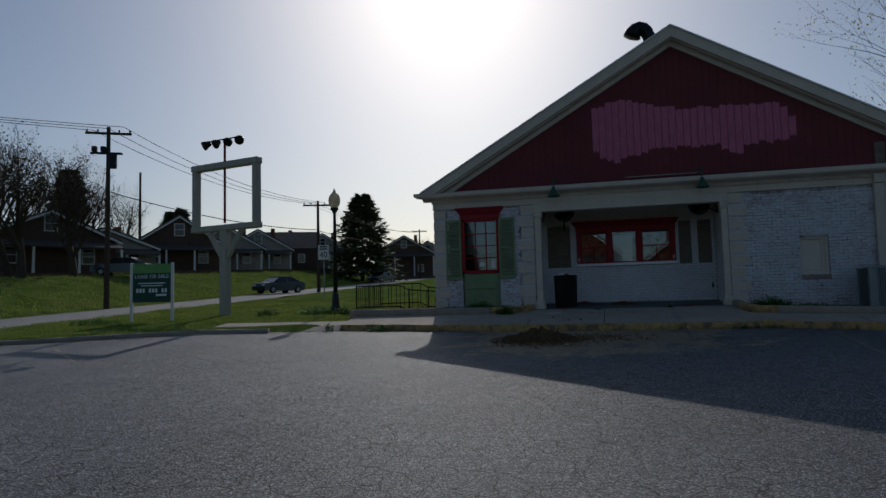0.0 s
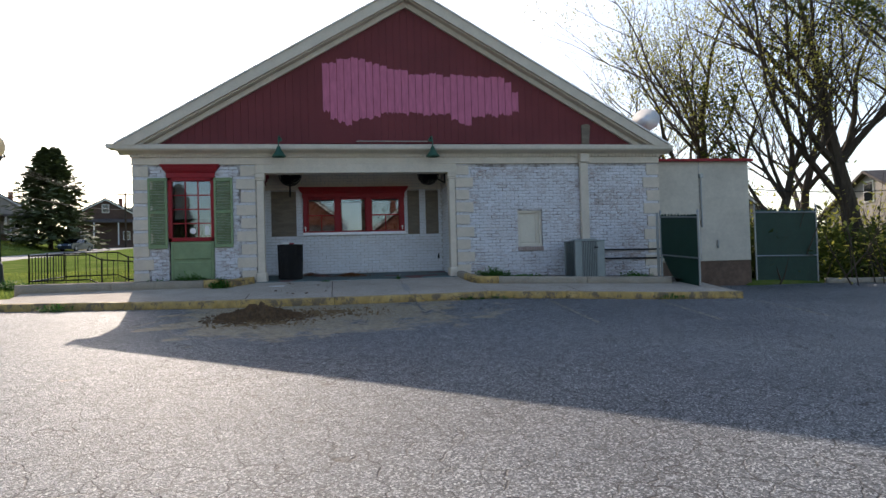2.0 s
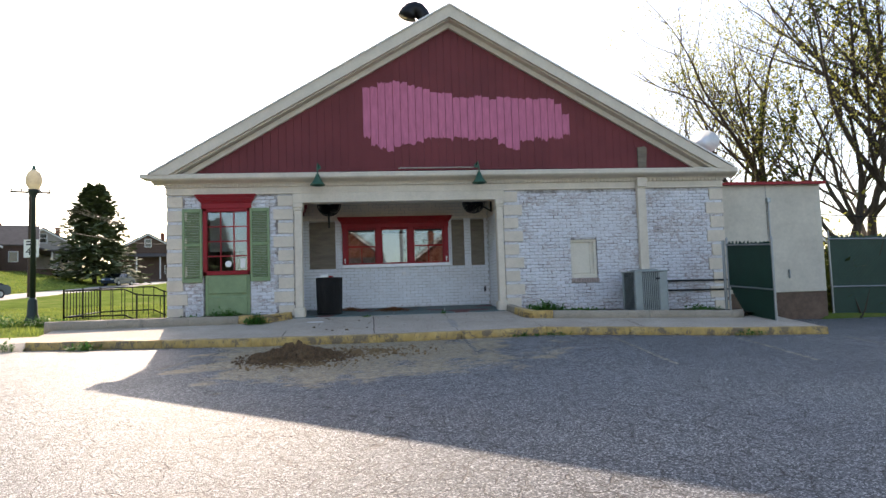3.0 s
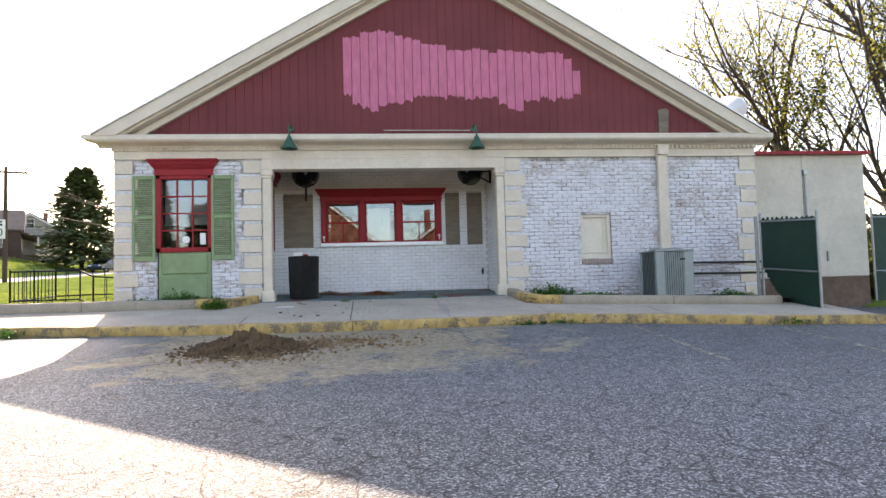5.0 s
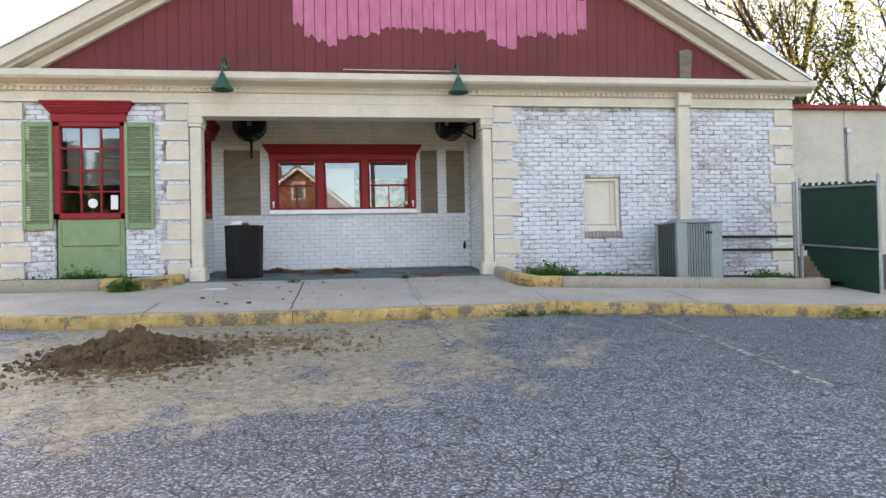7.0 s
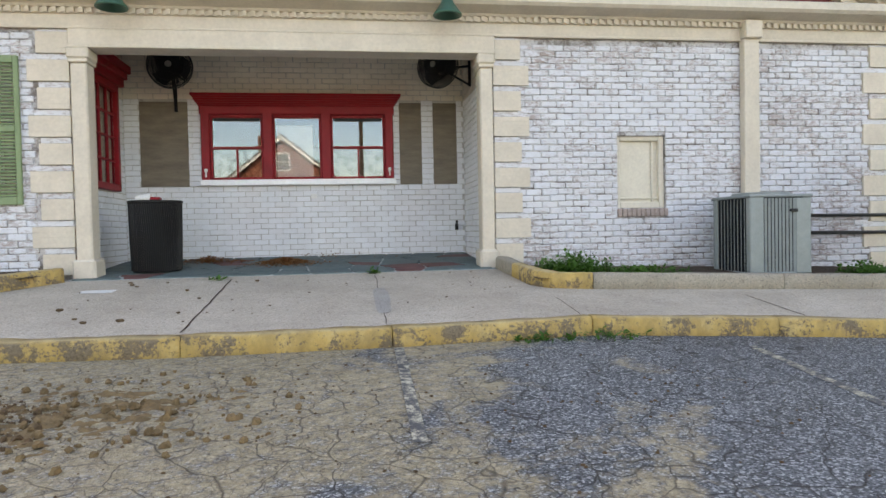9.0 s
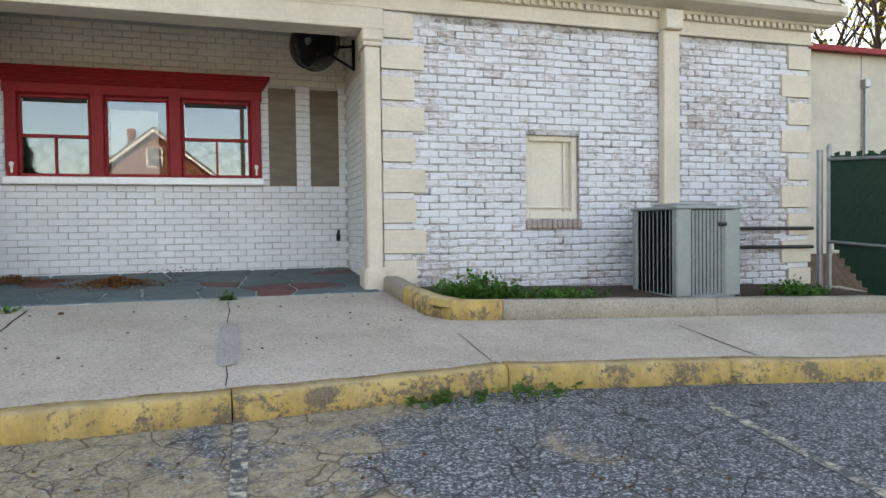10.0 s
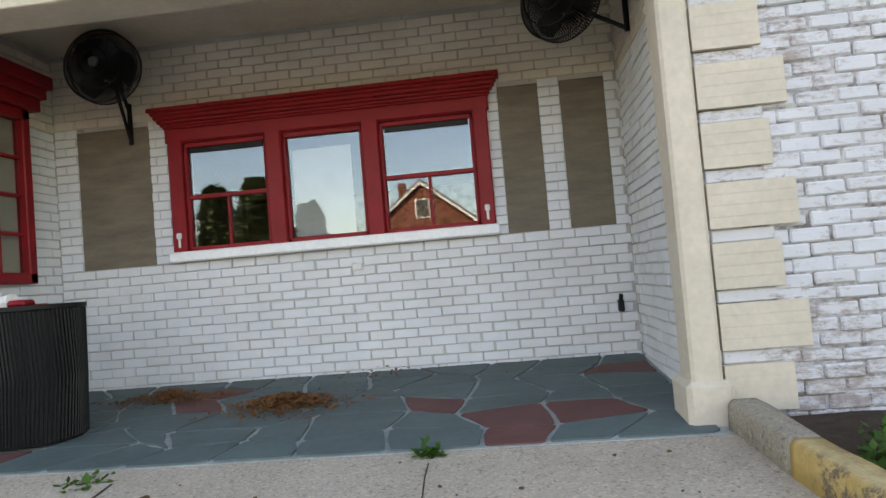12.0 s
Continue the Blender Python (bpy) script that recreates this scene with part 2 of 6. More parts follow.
MAT["panel"] = plain("beige_panel", "D8CFBC", 0.6, var=0.08, scale=3)
MAT["ac"] = plain("ac_grey_paint", "8B9391", 0.5, 0.2, var=0.12, scale=5)
MAT["coil"] = plain("ac_coil", "24292B", 0.6, 0.5, var=0.3, scale=40)
MAT["concrete"] = concrete_mat("concrete", (0.385, 0.325, 0.258), (0.5, 0.437, 0.357))
MAT["kerb"] = kerb_mat()
MAT["kerb_bare"] = concrete_mat("kerb_concrete", (0.26, 0.225, 0.175), (0.37, 0.325, 0.26))
MAT["cement"] = concrete_mat("cement_repair", (0.31, 0.285, 0.25), (0.4, 0.37, 0.33))
MAT["mud_clod"] = plain("pale_dry_mud", "8A7150", 0.98, var=0.45, scale=12, bump=0.9)
MAT["line"] = worn_paint("worn_line_paint", srgb("CFC6AC"), (0.1, 0.1, 0.1), 0.4, 0.52, 12.0)
MAT["soil"] = plain("soil", "4A3A2C", 0.98, var=0.5, scale=9, bump=0.9)
MAT["clod"] = plain("dry_earth", "6C553C", 0.98, var=0.5, scale=12, bump=0.9)
MAT["slate"] = plain("slate_flagstone", "586866", 0.7, var=0.25, scale=2.0, bump=0.3)
MAT["redstone"] = plain("red_flagstone", "6E4742", 0.75, var=0.25, scale=3.0, bump=0.3)
MAT["grout"] = plain("flagstone_joint", "9FA5A2", 0.9, var=0.25, scale=9)
MAT["leaf"] = plain("dead_leaves", "82552F", 0.9, var=0.5, scale=30)
MAT["weed"] = leaf_mat("weed_leaf", "44702A", 0.35)
MAT["bud"] = leaf_mat("spring_leaf", "B2B052")
MAT["ivy"] = leaf_mat("ivy_leaf", "4A5728", 0.4)
MAT["bark"] = plain("bark", "4E4438", 0.95, var=0.4, scale=5, stretch=(3, 3, 0.6), bump=0.8)
MAT["needle"] = plain("conifer_needles", "68744F", 0.85, var=0.5, scale=1.5)
MAT["fence_green"] = plain("green_slat_plastic", "173B2E", 0.55, var=0.2, scale=4)
MAT["galv"] = plain("galvanised_steel", "9BA0A2", 0.4, 0.8, var=0.15, scale=8)
MAT["stucco"] = plain("stucco", "C9C1B0", 0.85, var=0.15, scale=1.2, bump=0.3)
MAT["stone"] = plain("rubble_base", "6E5A4C", 0.9, var=0.4, scale=4, bump=0.6)
MAT["lamp_green"] = plain("dark_green_enamel", "2F5A48", 0.4, 0.2, var=0.15)
MAT["post"] = plain("grey_wood", "B5AFA4", 0.8, var=0.2, scale=3, stretch=(4, 4, 0.6), bump=0.3)
MAT["pole"] = plain("utility_pole_wood", "4B3E33", 0.9, var=0.3, scale=3, stretch=(4, 4, 0.6))
MAT["globe"] = leaf_mat("frosted_globe", "F2E6CF", 0.6)
MAT["blade"] = leaf_mat("grass_blade", "8A9646")
MAT["lamp_post"] = plain("lamp_post_paint", "28332F", 0.5, 0.2, var=0.15)
MAT["brick_far"] = plain("far_red_brick", "7E4C3B", 0.85, var=0.25, scale=4)
MAT["roof_far"] = plain("far_roof", "5B5450", 0.9, var=0.3, scale=2)
MAT["siding_far"] = plain("far_siding", "A39C92", 0.8, var=0.15, scale=2)
MAT["wall_dark"] = plain("far_dark_wall", "5E4A40", 0.85, var=0.2, scale=2)
MAT["car_dark"] = plain("car_dark_paint", "3E4C58", 0.2, 0.4, var=0.05, spec=0.6)
MAT["car_white"] = plain("car_white_paint", "D9DCDE", 0.25, 0.1, var=0.05, spec=0.6)
MAT["car_glass"] = plain("car_glass", "0E1216", 0.05, 0.2, var=0.05, spec=0.8)
MAT["tyre"] = plain("tyre_rubber", "141414", 0.9, var=0.2)
MAT["sign_green"] = plain("sign_dark_green", "1C4A40", 0.5, var=0.1)
MAT["sign_light"] = plain("sign_light_green", "6FA35A", 0.5, var=0.1)
MAT["text_white"] = plain("sign_white_ink", "E8ECE8", 0.5, var=0.03)
MAT["text_black"] = plain("sign_black_ink", "18181A", 0.5, var=0.03)
MAT["gravel_road"] = concrete_mat("road_surface", (0.26, 0.25, 0.235), (0.36, 0.35, 0.33))


# ---- geometry helpers ----
class Geo:
    def __init__(self):
        self.v, self.f, self.smooth = [], [], False

    def add(self, vs, fs):
        o = len(self.v)
        self.v += [tuple(p) for p in vs]
        self.f += [tuple(i + o for i in q) for q in fs]
        return self

    def box(self, x0, x1, y0, y1, z0, z1, c=0.0, m=None):
        """A box whose edges are chamfered by c."""
        X, Y, Z = (x0, x1), (y0, y1), (z0, z1)
        if c <= 0:
            vs = [Vector((x, y, z)) for x in X for y in Y for z in Z]
            fs = [(0, 1, 3, 2), (4, 6, 7, 5), (0, 4, 5, 1), (2, 3, 7, 6), (0, 2, 6, 4), (1, 5, 7, 3)]
        else:
            ids, vs = {}, []
            for i in (0, 1):
                for j in (0, 1):
                    for k in (0, 1):
                        s = [(1 if q == 0 else -1) * c for q in (i, j, k)]
                        b = (X[i], Y[j], Z[k])
                        for a in range(3):
                            p = [b[d] + (0 if d == a else s[d]) for d in range(3)]
                            ids[i, j, k, a] = len(vs)
                            vs.append(Vector(p))
            fs = []
            for a in range(3):
                u, w = [d for d in range(3) if d != a]
                for s in (0, 1):
                    loop = []
                    for p, q in ((0, 0), (1, 0), (1, 1), (0, 1)):
                        key = [0, 0, 0]
                        key[a], key[u], key[w] = s, p, q
                        loop.append(ids[(*key, a)])
                    fs.append(tuple(loop))
                for p in (0, 1):
                    for q in (0, 1):
                        k0, k1 = [0, 0, 0], [0, 0, 0]
                        k0[a], k1[a] = 0, 1
                        k0[u] = k1[u] = p
                        k0[w] = k1[w] = q
                        fs.append((ids[(*k0, u)], ids[(*k1, u)], ids[(*k1, w)], ids[(*k0, w)]))
            for i in (0, 1):
                for j in (0, 1):
                    for k in (0, 1):
                        fs.append((ids[i, j, k, 0], ids[i, j, k, 1], ids[i, j, k, 2]))
        if m is not None:
            vs = [m @ p for p in vs]
        return self.add(vs, fs)

    def tube(self, pts, radii, n=8, caps=True):
        pts = [Vector(p) for p in pts]
        if isinstance(radii, (int, float)):
            radii = [radii] * len(pts)
        vs, fs = [], []
        d0 = (pts[1] - pts[0]).normalized()
        ref = Vector((0, 0, 1)) if abs(d0.z) < 0.9 else Vector((0, 1, 0))
        for i, p in enumerate(pts):
            d = (pts[min(i + 1, len(pts) - 1)] - pts[max(i - 1, 0)]).normalized()
            u = d.cross(ref)
            if u.length < 1e-4:
                u = d.cross(Vector((1, 0, 0)))
            u.normalize()
            w = d.cross(u)
            for k in range(n):
                a = 2 * math.pi * k / n
                vs.append(p + (u * math.cos(a) + w * math.sin(a)) * radii[i])
        for i in range(len(pts) - 1):
            for k in range(n):
                a, b = i * n + k, i * n + (k + 1) % n
                fs.append((a, b, b + n, a + n))
        if caps:
            fs.append(tuple(range(n)))
            fs.append(tuple(range((len(pts) - 1) * n, len(pts) * n)))
        return self.add(vs, fs)

    def lathe(self, x, y, prof, n=20):
        vs, fs = [], []
        for r, z in prof:
            for k in range(n):
                a = 2 * math.pi * k / n
                vs.append((x + r * math.cos(a), y + r * math.sin(a), z))
        for i in range(len(prof) - 1):
            for k in range(n):
                a, b = i * n + k, i * n + (k + 1) % n
                fs.append((a, b, b + n, a + n))
        fs.append(tuple(range(n)))
        fs.append(tuple(range((len(prof) - 1) * n, len(prof) * n)))
        return self.add(vs, fs)

    def prism(self, poly, axis, a, b):
        """A polygon given in the two other axes, drawn out from a to b along axis."""
        def at(p, s):
            q = list(p)
            q.insert(axis, s)
            return q
        n = len(poly)
        vs = [at(p, a) for p in poly] + [at(p, b) for p in poly]
        fs = [tuple(range(n)), tuple(range(2 * n - 1, n - 1, -1))]
        fs += [(i, (i + 1) % n, n + (i + 1) % n, n + i) for i in range(n)]
        return self.add(vs, fs)

    def strip(self, left, right):
        """A sheet between two rows of points."""
        n = len(left)
        return self.add([*left, *right], [(i, i + 1, n + i + 1, n + i) for i in range(n - 1)])


def mesh(name, g, material, smooth=False):
    me = bpy.data.meshes.new(name)
    me.from_pydata(g.v, [], g.f)
    me.validate()
    bm = bmesh.new()
    bm.from_mesh(me)
    bmesh.ops.recalc_face_normals(bm, faces=bm.faces)
    bm.to_mesh(me)
    bm.free()
    if smooth:
        me.shade_smooth()
    me.materials.append(MAT[material])
    return me


def part(name, g, material, parent=None, label="", smooth=False):
    ob = new(name, mesh(name, g, material, smooth))
    if parent is not None:
        ob.parent = parent
    if label:
        tagged(ob, label)
    return ob


def thing(name, label, category, group="", kind="", at=(0, 0, 0)):
    ob = new(name)
    ob.location = at
    return tagged(ob, label, category, group, kind)


def structure(name, g, material, label, category, smooth=False):
    return tagged(part(name, g, material, None, "", smooth), label, category, "", "structure")


# ---- lie of the land ----
def lot(x, y):
    """Height of the asphalt, which climbs towards the building and falls to its far side."""
    return 1.395 + 0.05 * max(-26.0, min(y, 110)) - 0.03 * min(max(0.0, x - 9), 9)


def apron(x, y):
    return 1.45 + (y + 3.3) * 0.0925 - 0.03 * min(max(0.0, x - 9), 9)


def road_x(y):
    return -20.2 - 0.03 * y - 0.0006 * max(y, 0) ** 2


KERB = [(-2.3, -2.2), (-1.0, -2.45), (0.7, -2.8), (2.6, -3.15), (5.2, -3.3), (7.0, -3.26), (8.9, -3.14), (10.7, -3.3), (12.8, -3.6), (15.2, -3.5)]
EDGE = [(-60, -26), (-30, -13.2), (-11.3, -5.1), (-8.8, -3.75), (-6.7, -2.75)]


def along(line, x):
    for (x0, y0), (x1, y1) in zip(line, line[1:]):
        if x <= x1:
            return y0 + (y1 - y0) * (x - x0) / (x1 - x0)
    return line[-1][1]


def border(x):
    """Where the asphalt ends."""
    if x < -6.7:
        return along(EDGE, x)
    if x < -2.3:
        return -2.75 + 0.55 * (x + 6.7) / 4.4
    if x < 15.2:
        return along(KERB, x)
    if x < 17:
        return -3.5 + 2.2 * (x - 15.2)
    return 0.46 if x < 20.7 else max(-2.2, 0.46 - 0.28 * (x - 20.7))


def land(x, y):
    z = 1.395 + 0.05 * max(-26.0, min(y, 140)) - 0.03 * min(max(0.0, x - 9), 9)
    d = road_x(y) - x
    if d > 4:
        z += 2.0 * min(1, (d - 4) / 9) ** 1.2 + 0.02 * max(0, d - 13)
    if abs(d) < 3.5:
        return z - 0.05
    if y < border(x) + 0.1 and x > -60:
        return z - 0.25
    if -2.6 < x < 18 and y < 16:
        return z - 0.25
    if x > 19.5:
        z -= 0.04 * min(x - 19.5, 12)
    return z + 0.12 + 0.05 * noise.noise((x * 0.4, y * 0.4, 0))


# ---- structure: ground ----
xs = sorted(set([-900, -500, -300, -200, -140, -110] + [-90 + 2 * i for i in range(32)] + [-26 + 0.75 * i for i in range(62)] + [21 + 3 * i for i in range(20)] + [110, 150, 250, 500, 900]))
ys = sorted(set([-900, -400, -200, -100, -70] + [-50 + 4 * i for i in range(8)] + [-18 + 0.75 * i for i in range(60)] + [28 + 3 * i for i in range(38)] + [160, 220, 400, 900]))
g = Geo()
vs = [(x, y, land(x, y)) for x in xs for y in ys]
ny = len(ys)
g.add(vs, [(i * ny + j, (i + 1) * ny + j, (i + 1) * ny + j + 1, i * ny + j + 1) for i in range(len(xs) - 1) for j in range(ny - 1)])
structure("ground", g, "grass", "grassy ground sloping up behind the lot", "ground", True)

g = Geo()
xs = [-60, -45] + [-30 + i * 1.0 for i in range(78)]
rows = 16
vs, fs = [], []
for x in xs:
    top = border(x) + 0.05
    for j in range(rows):
        y = -60 + (top + 60) * (j / (rows - 1)) ** 0.6
        vs.append((x, y, lot(x, y)))
fs = [(i * rows + j, (i + 1) * rows + j, (i + 1) * rows + j + 1, i * rows + j + 1) for i in range(len(xs) - 1) for j in range(rows - 1)]
structure("parking_lot", g.add(vs, fs), "asphalt", "cracked grey asphalt parking lot with dried mud", "parking lot")

g = Geo()
yy = [-60 + 4 * i for i in range(52)]
g.strip([(road_x(y) - 3.3, y, 1.395 + 0.05 * max(-26, min(y, 140)) + 0.02) for y in yy], [(road_x(y) + 3.3, y, 1.395 + 0.05 * max(-26, min(y, 140)) + 0.02) for y in yy])
structure("road", g, "gravel_road", "pale grey asphalt road along the grass bank", "road")

# ---- structure: kerbs and paving ----
def kerb_run(name, pts, width, height, material, label, base=lot, depth=0.12, round_=0.03):
    """A kerb of stones, each with its joints, its front edge along pts."""
    holder = tagged(new(name), label, "kerb", "", "structure")
    for (x0, y0), (x1, y1) in zip(pts, pts[1:]):
        d = Vector((x1 - x0, y1 - y0))
        n = max(1, round(d.length / 2.2))
        for k in range(n):
            a, b = Vector((x0, y0)) + d * (k / n), Vector((x0, y0)) + d * ((k + 1) / n)
            u = (b - a).normalized()
            q = Vector((-u.y, u.x))
            a, b = a + u * 0.006, b - u * 0.006
            g = Geo()
            prof = [(0, -depth), (0.012, height - round_), (round_, height - 0.006), (round_ + 0.02, height), (width, height), (width, -depth)]
            vs = []
            m = 14
            for s in range(m + 1):
                p = a + (b - a) * s / m
                for o, z in prof:
                    w = 0.013 * noise.noise((p.x * 3, p.y * 3 + o * 9, z * 9))
                    vs.append((p.x + q.x * (o + w), p.y + q.y * (o + w), base(p.x, p.y) + z + w))
            c = len(prof)
            fs = [(s * c + i, s * c + (i + 1) % c, (s + 1) * c + (i + 1) % c, (s + 1) * c + i) for s in range(m) for i in range(c)]
            fs += [tuple(range(c)), tuple(range(m * c, m * c + c))]
            part("kerbstone", g.add(vs, fs), material, holder, "", True)
    return holder


kerb_run("kerb_front", KERB[3:], 0.2, 0.175, "kerb", "worn yellow painted concrete kerb before the building")
kerb_run("kerb_side", KERB[:4], 0.2, 0.175, "kerb", "grimy faded yellow kerb along the walkway")
kerb_run("kerb_lawn", EDGE[1:] + [(-4.4, -2.65)], 0.18, 0.13, "kerb_bare", "low concrete kerb along the lawn")

g = Geo()
xs = [-2.4 + 0.4 * i for i in range(45)]
g.strip([(x, along(KERB, x) + 0.19, lot(x, along(KERB, x)) + 0.17) for x in xs], [(x, -0.2, apron(x, -0.2) - 0.012) for x in xs])
structure("pavement", g, "concrete", "speckled concrete apron before the porch", "pavement")
for px, half in ((6.96, 0.004), (8.86, 0.004), (5.15, 0.009), (3.2, 0.008), (11.1, 0.008)):
    g = Geo()
    yy = [along(KERB, px) + 0.25 + i * 0.2 for i in range(int((-along(KERB, px) - (0.3 if 3.3 < px < 8.5 else 2.0)) / 0.2))]
    pl = [px + 0.02 * noise.noise((px, y * 3, 0)) for y in yy]

    def slab(x, y):
        k = along(KERB, x) + 0.19
        f = (y - k) / (-0.2 - k)
        return lot(x, along(KERB, x)) + 0.17 + (apron(x, -0.2) - 0.012 - lot(x, along(KERB, x)) - 0.17) * f
    g.strip([(x - half, y, slab(x, y) + 0.004) for x, y in zip(pl, yy)], [(x + half, y, slab(x, y) + 0.004) for x, y in zip(pl, yy)])
    structure("pavement_joint", g, "soil", "dark joint between concrete slabs", "joint")
# side path past the building corner
g = Geo()
rx_ = [-6.9 + 0.2 * i for i in range(24)]
low = [(x, border(x) - 0.12, lot(x, border(x) - 0.12) + 0.004) for x in rx_]
mid = [(x, border(x) + 0.3, lot(x, border(x)) + 0.06 + 0.12 * max(0, (x + 4.2) / 2)) for x in rx_]
top = [(x, -0.75, lot(x, -0.75) + 0.16) for x in rx_]
g.strip(low, mid)
g.strip(mid, top)
structure("pavement_ramp", g, "concrete", "sloping concrete walkway ramp beside the lawn", "pavement")

# raised planting beds with their kerbs
kerb_run("kerb_bed_end", [(8.62, -0.14), (8.68, -0.8)], 0.17, 0.15, "kerb_bare", "bare concrete kerb beside the porch pillar", apron)
kerb_run("kerb_bed_yellow", [(8.68, -0.8), (8.76, -1.4), (8.95, -1.62), (9.45, -1.7)], 0.17, 0.15, "kerb", "worn yellow kerb round the planting bed", apron)
kerb_run("kerb_bed", [(9.45, -1.7), (14.2, -1.85)], 0.17, 0.15, "kerb_bare", "bare concrete kerb round the planting bed", apron)
kerb_run("kerb_bed_left", [(-2.6, -0.72), (1.9, -0.85)], 0.17, 0.17, "kerb_bare", "bare concrete kerb below the shuttered door", apron)
kerb_run("kerb_bed_corner", [(1.9, -0.85), (2.6, -0.85), (3.12, -0.3)], 0.17, 0.17, "kerb", "yellow kerb stones at the end of the bed", apron)
g = Geo()
g.strip([(x, -1.62, apron(x, -1.62) + 0.07 + 0.03 * noise.noise((x, 0, 0))) for x in np.arange(8.8, 14.9, 0.3)], [(x, 0.02, apron(x, -1.2) + 0.1 + 0.03 * noise.noise((x, 5, 0))) for x in np.arange(8.8, 14.9, 0.3)])
structure("bed_soil", g, "soil", "dark soil of the planting bed", "soil", True)
g = Geo()
g.strip([(x, -0.72, apron(x, -0.7) + 0.11) for x in np.arange(-2.5, 3.2, 0.3)], [(x, 0.02, apron(x, -0.2) + 0.12) for x in np.arange(-2.5, 3.2, 0.3)])
structure("bed_soil_left", g, "soil", "dark soil below the shuttered door", "soil", True)

# parking bay lines
for (x0, y0), (x1, y1) in (((10.15, -3.7), (9.75, -7.6)), ((12.75, -4.0), (12.2, -7.4)), ((7.05, -3.3), (7.0, -5.6)), ((15.2, -4.0), (14.7, -7.0)), ((2.3, -3.5), (1.6, -6.0)), ((-9.5, -5.2), (-5.5, -8.6)), ((-5.5, -8.6), (-2.8, -8.3))):
    g = Geo()
    n = 14
    d = Vector((x1 - x0, y1 - y0))
    q = Vector((-d.y, d.x)).normalized() * 0.042
    pts = [Vector((x0, y0)) + d * i / n for i in range(n + 1)]
    g.strip([(p.x + q.x, p.y + q.y, lot(p.x, p.y) + 0.005) for p in pts], [(p.x - q.x, p.y - q.y, lot(p.x, p.y) + 0.005) for p in pts])
    structure("bay_line", g, "line", "worn pale parking bay line", "road marking")

# ---- structure: the building ----
W, RX, EAVE, APEX = 14.85, 7.35, 5.42, 9.88
FLOOR = 1.745
g = Geo()
g.box(0, 0.9, 0.012, 0.3, 1.2, 4.95).box(2.05, 3.2, 0.012, 0.3, 1.2, 4.95).box(0.9, 2.05, 0.012, 0.3, 4.72, 4.95).box(0.9, 2.05, 0.012, 0.3, 1.2, 1.74)
g.box(8.6, 10.47, 0.012, 0.3, 1.0, 4.95).box(11.2, W, 0.012, 0.3, 1.0, 4.95).box(10.47, 11.2, 0.012, 0.3, 1.0, 2.53).box(10.47, 11.2, 0.012, 0.3, 3.57, 4.95)
wall_front = structure("wall_front", g, "mortar", "white painted brick front wall with worn patches", "wall")
g = Geo()
g.box(3.1, 4.38, 2.112, 2.4, 1.4, 5.25).box(7.33, 8.6, 2.112, 2.4, 1.4, 5.25).box(4.38, 7.33, 2.112, 2.4, 1.4, 3.06).box(4.38, 7.33, 2.112, 2.4, 4.38, 5.25)
wall_porch = structure("wall_porch", g, "porch_mortar", "painted brick back wall of the porch", "wall")
g = Geo().box(8.612, 8.9, 0.3, 2.4, 1.4, 5.25)
wall_porch_side = structure("wall_porch_side", g, "porch_mortar", "painted brick side wall of the porch", "wall")
g = Geo().box(2.82, 3.108, 0.3, 0.62, 1.4, 5.25).box(2.82, 3.108, 1.62, 2.4, 1.4, 5.25).box(2.82, 3.108, 0.62, 1.62, 1.4, 3.0).box(2.82, 3.108, 0.62, 1.62, 4.5, 5.25)
wall_porch_west = structure("wall_porch_west", g, "porch_mortar", "painted brick porch wall with a red window", "wall")
g = Geo().box(0, 0.3, 0.3, 14, 1.0, 5.3).box(W - 0.3, W, 0.3, 14, 0.8, 5.3).box(0, W, 14, 14.3, 1.0, 5.3)
structure("wall_sides", g, "mortar", "white painted side and rear walls", "wall")
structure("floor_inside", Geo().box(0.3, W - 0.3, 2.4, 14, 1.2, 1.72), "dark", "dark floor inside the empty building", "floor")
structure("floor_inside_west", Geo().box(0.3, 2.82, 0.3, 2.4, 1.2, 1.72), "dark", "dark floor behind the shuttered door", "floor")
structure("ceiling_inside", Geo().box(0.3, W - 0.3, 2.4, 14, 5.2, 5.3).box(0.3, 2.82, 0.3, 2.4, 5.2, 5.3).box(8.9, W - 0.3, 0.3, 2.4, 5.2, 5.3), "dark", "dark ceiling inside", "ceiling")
structure("ceiling_porch", Geo().box(2.82, 8.9, 0.28, 2.4, 5.21, 5.28), "beige", "beige painted porch ceiling", "ceiling")

# gable with vertical boards
def rake(x):
    return APEX - abs(x - RX) * (APEX - EAVE) / 7.68


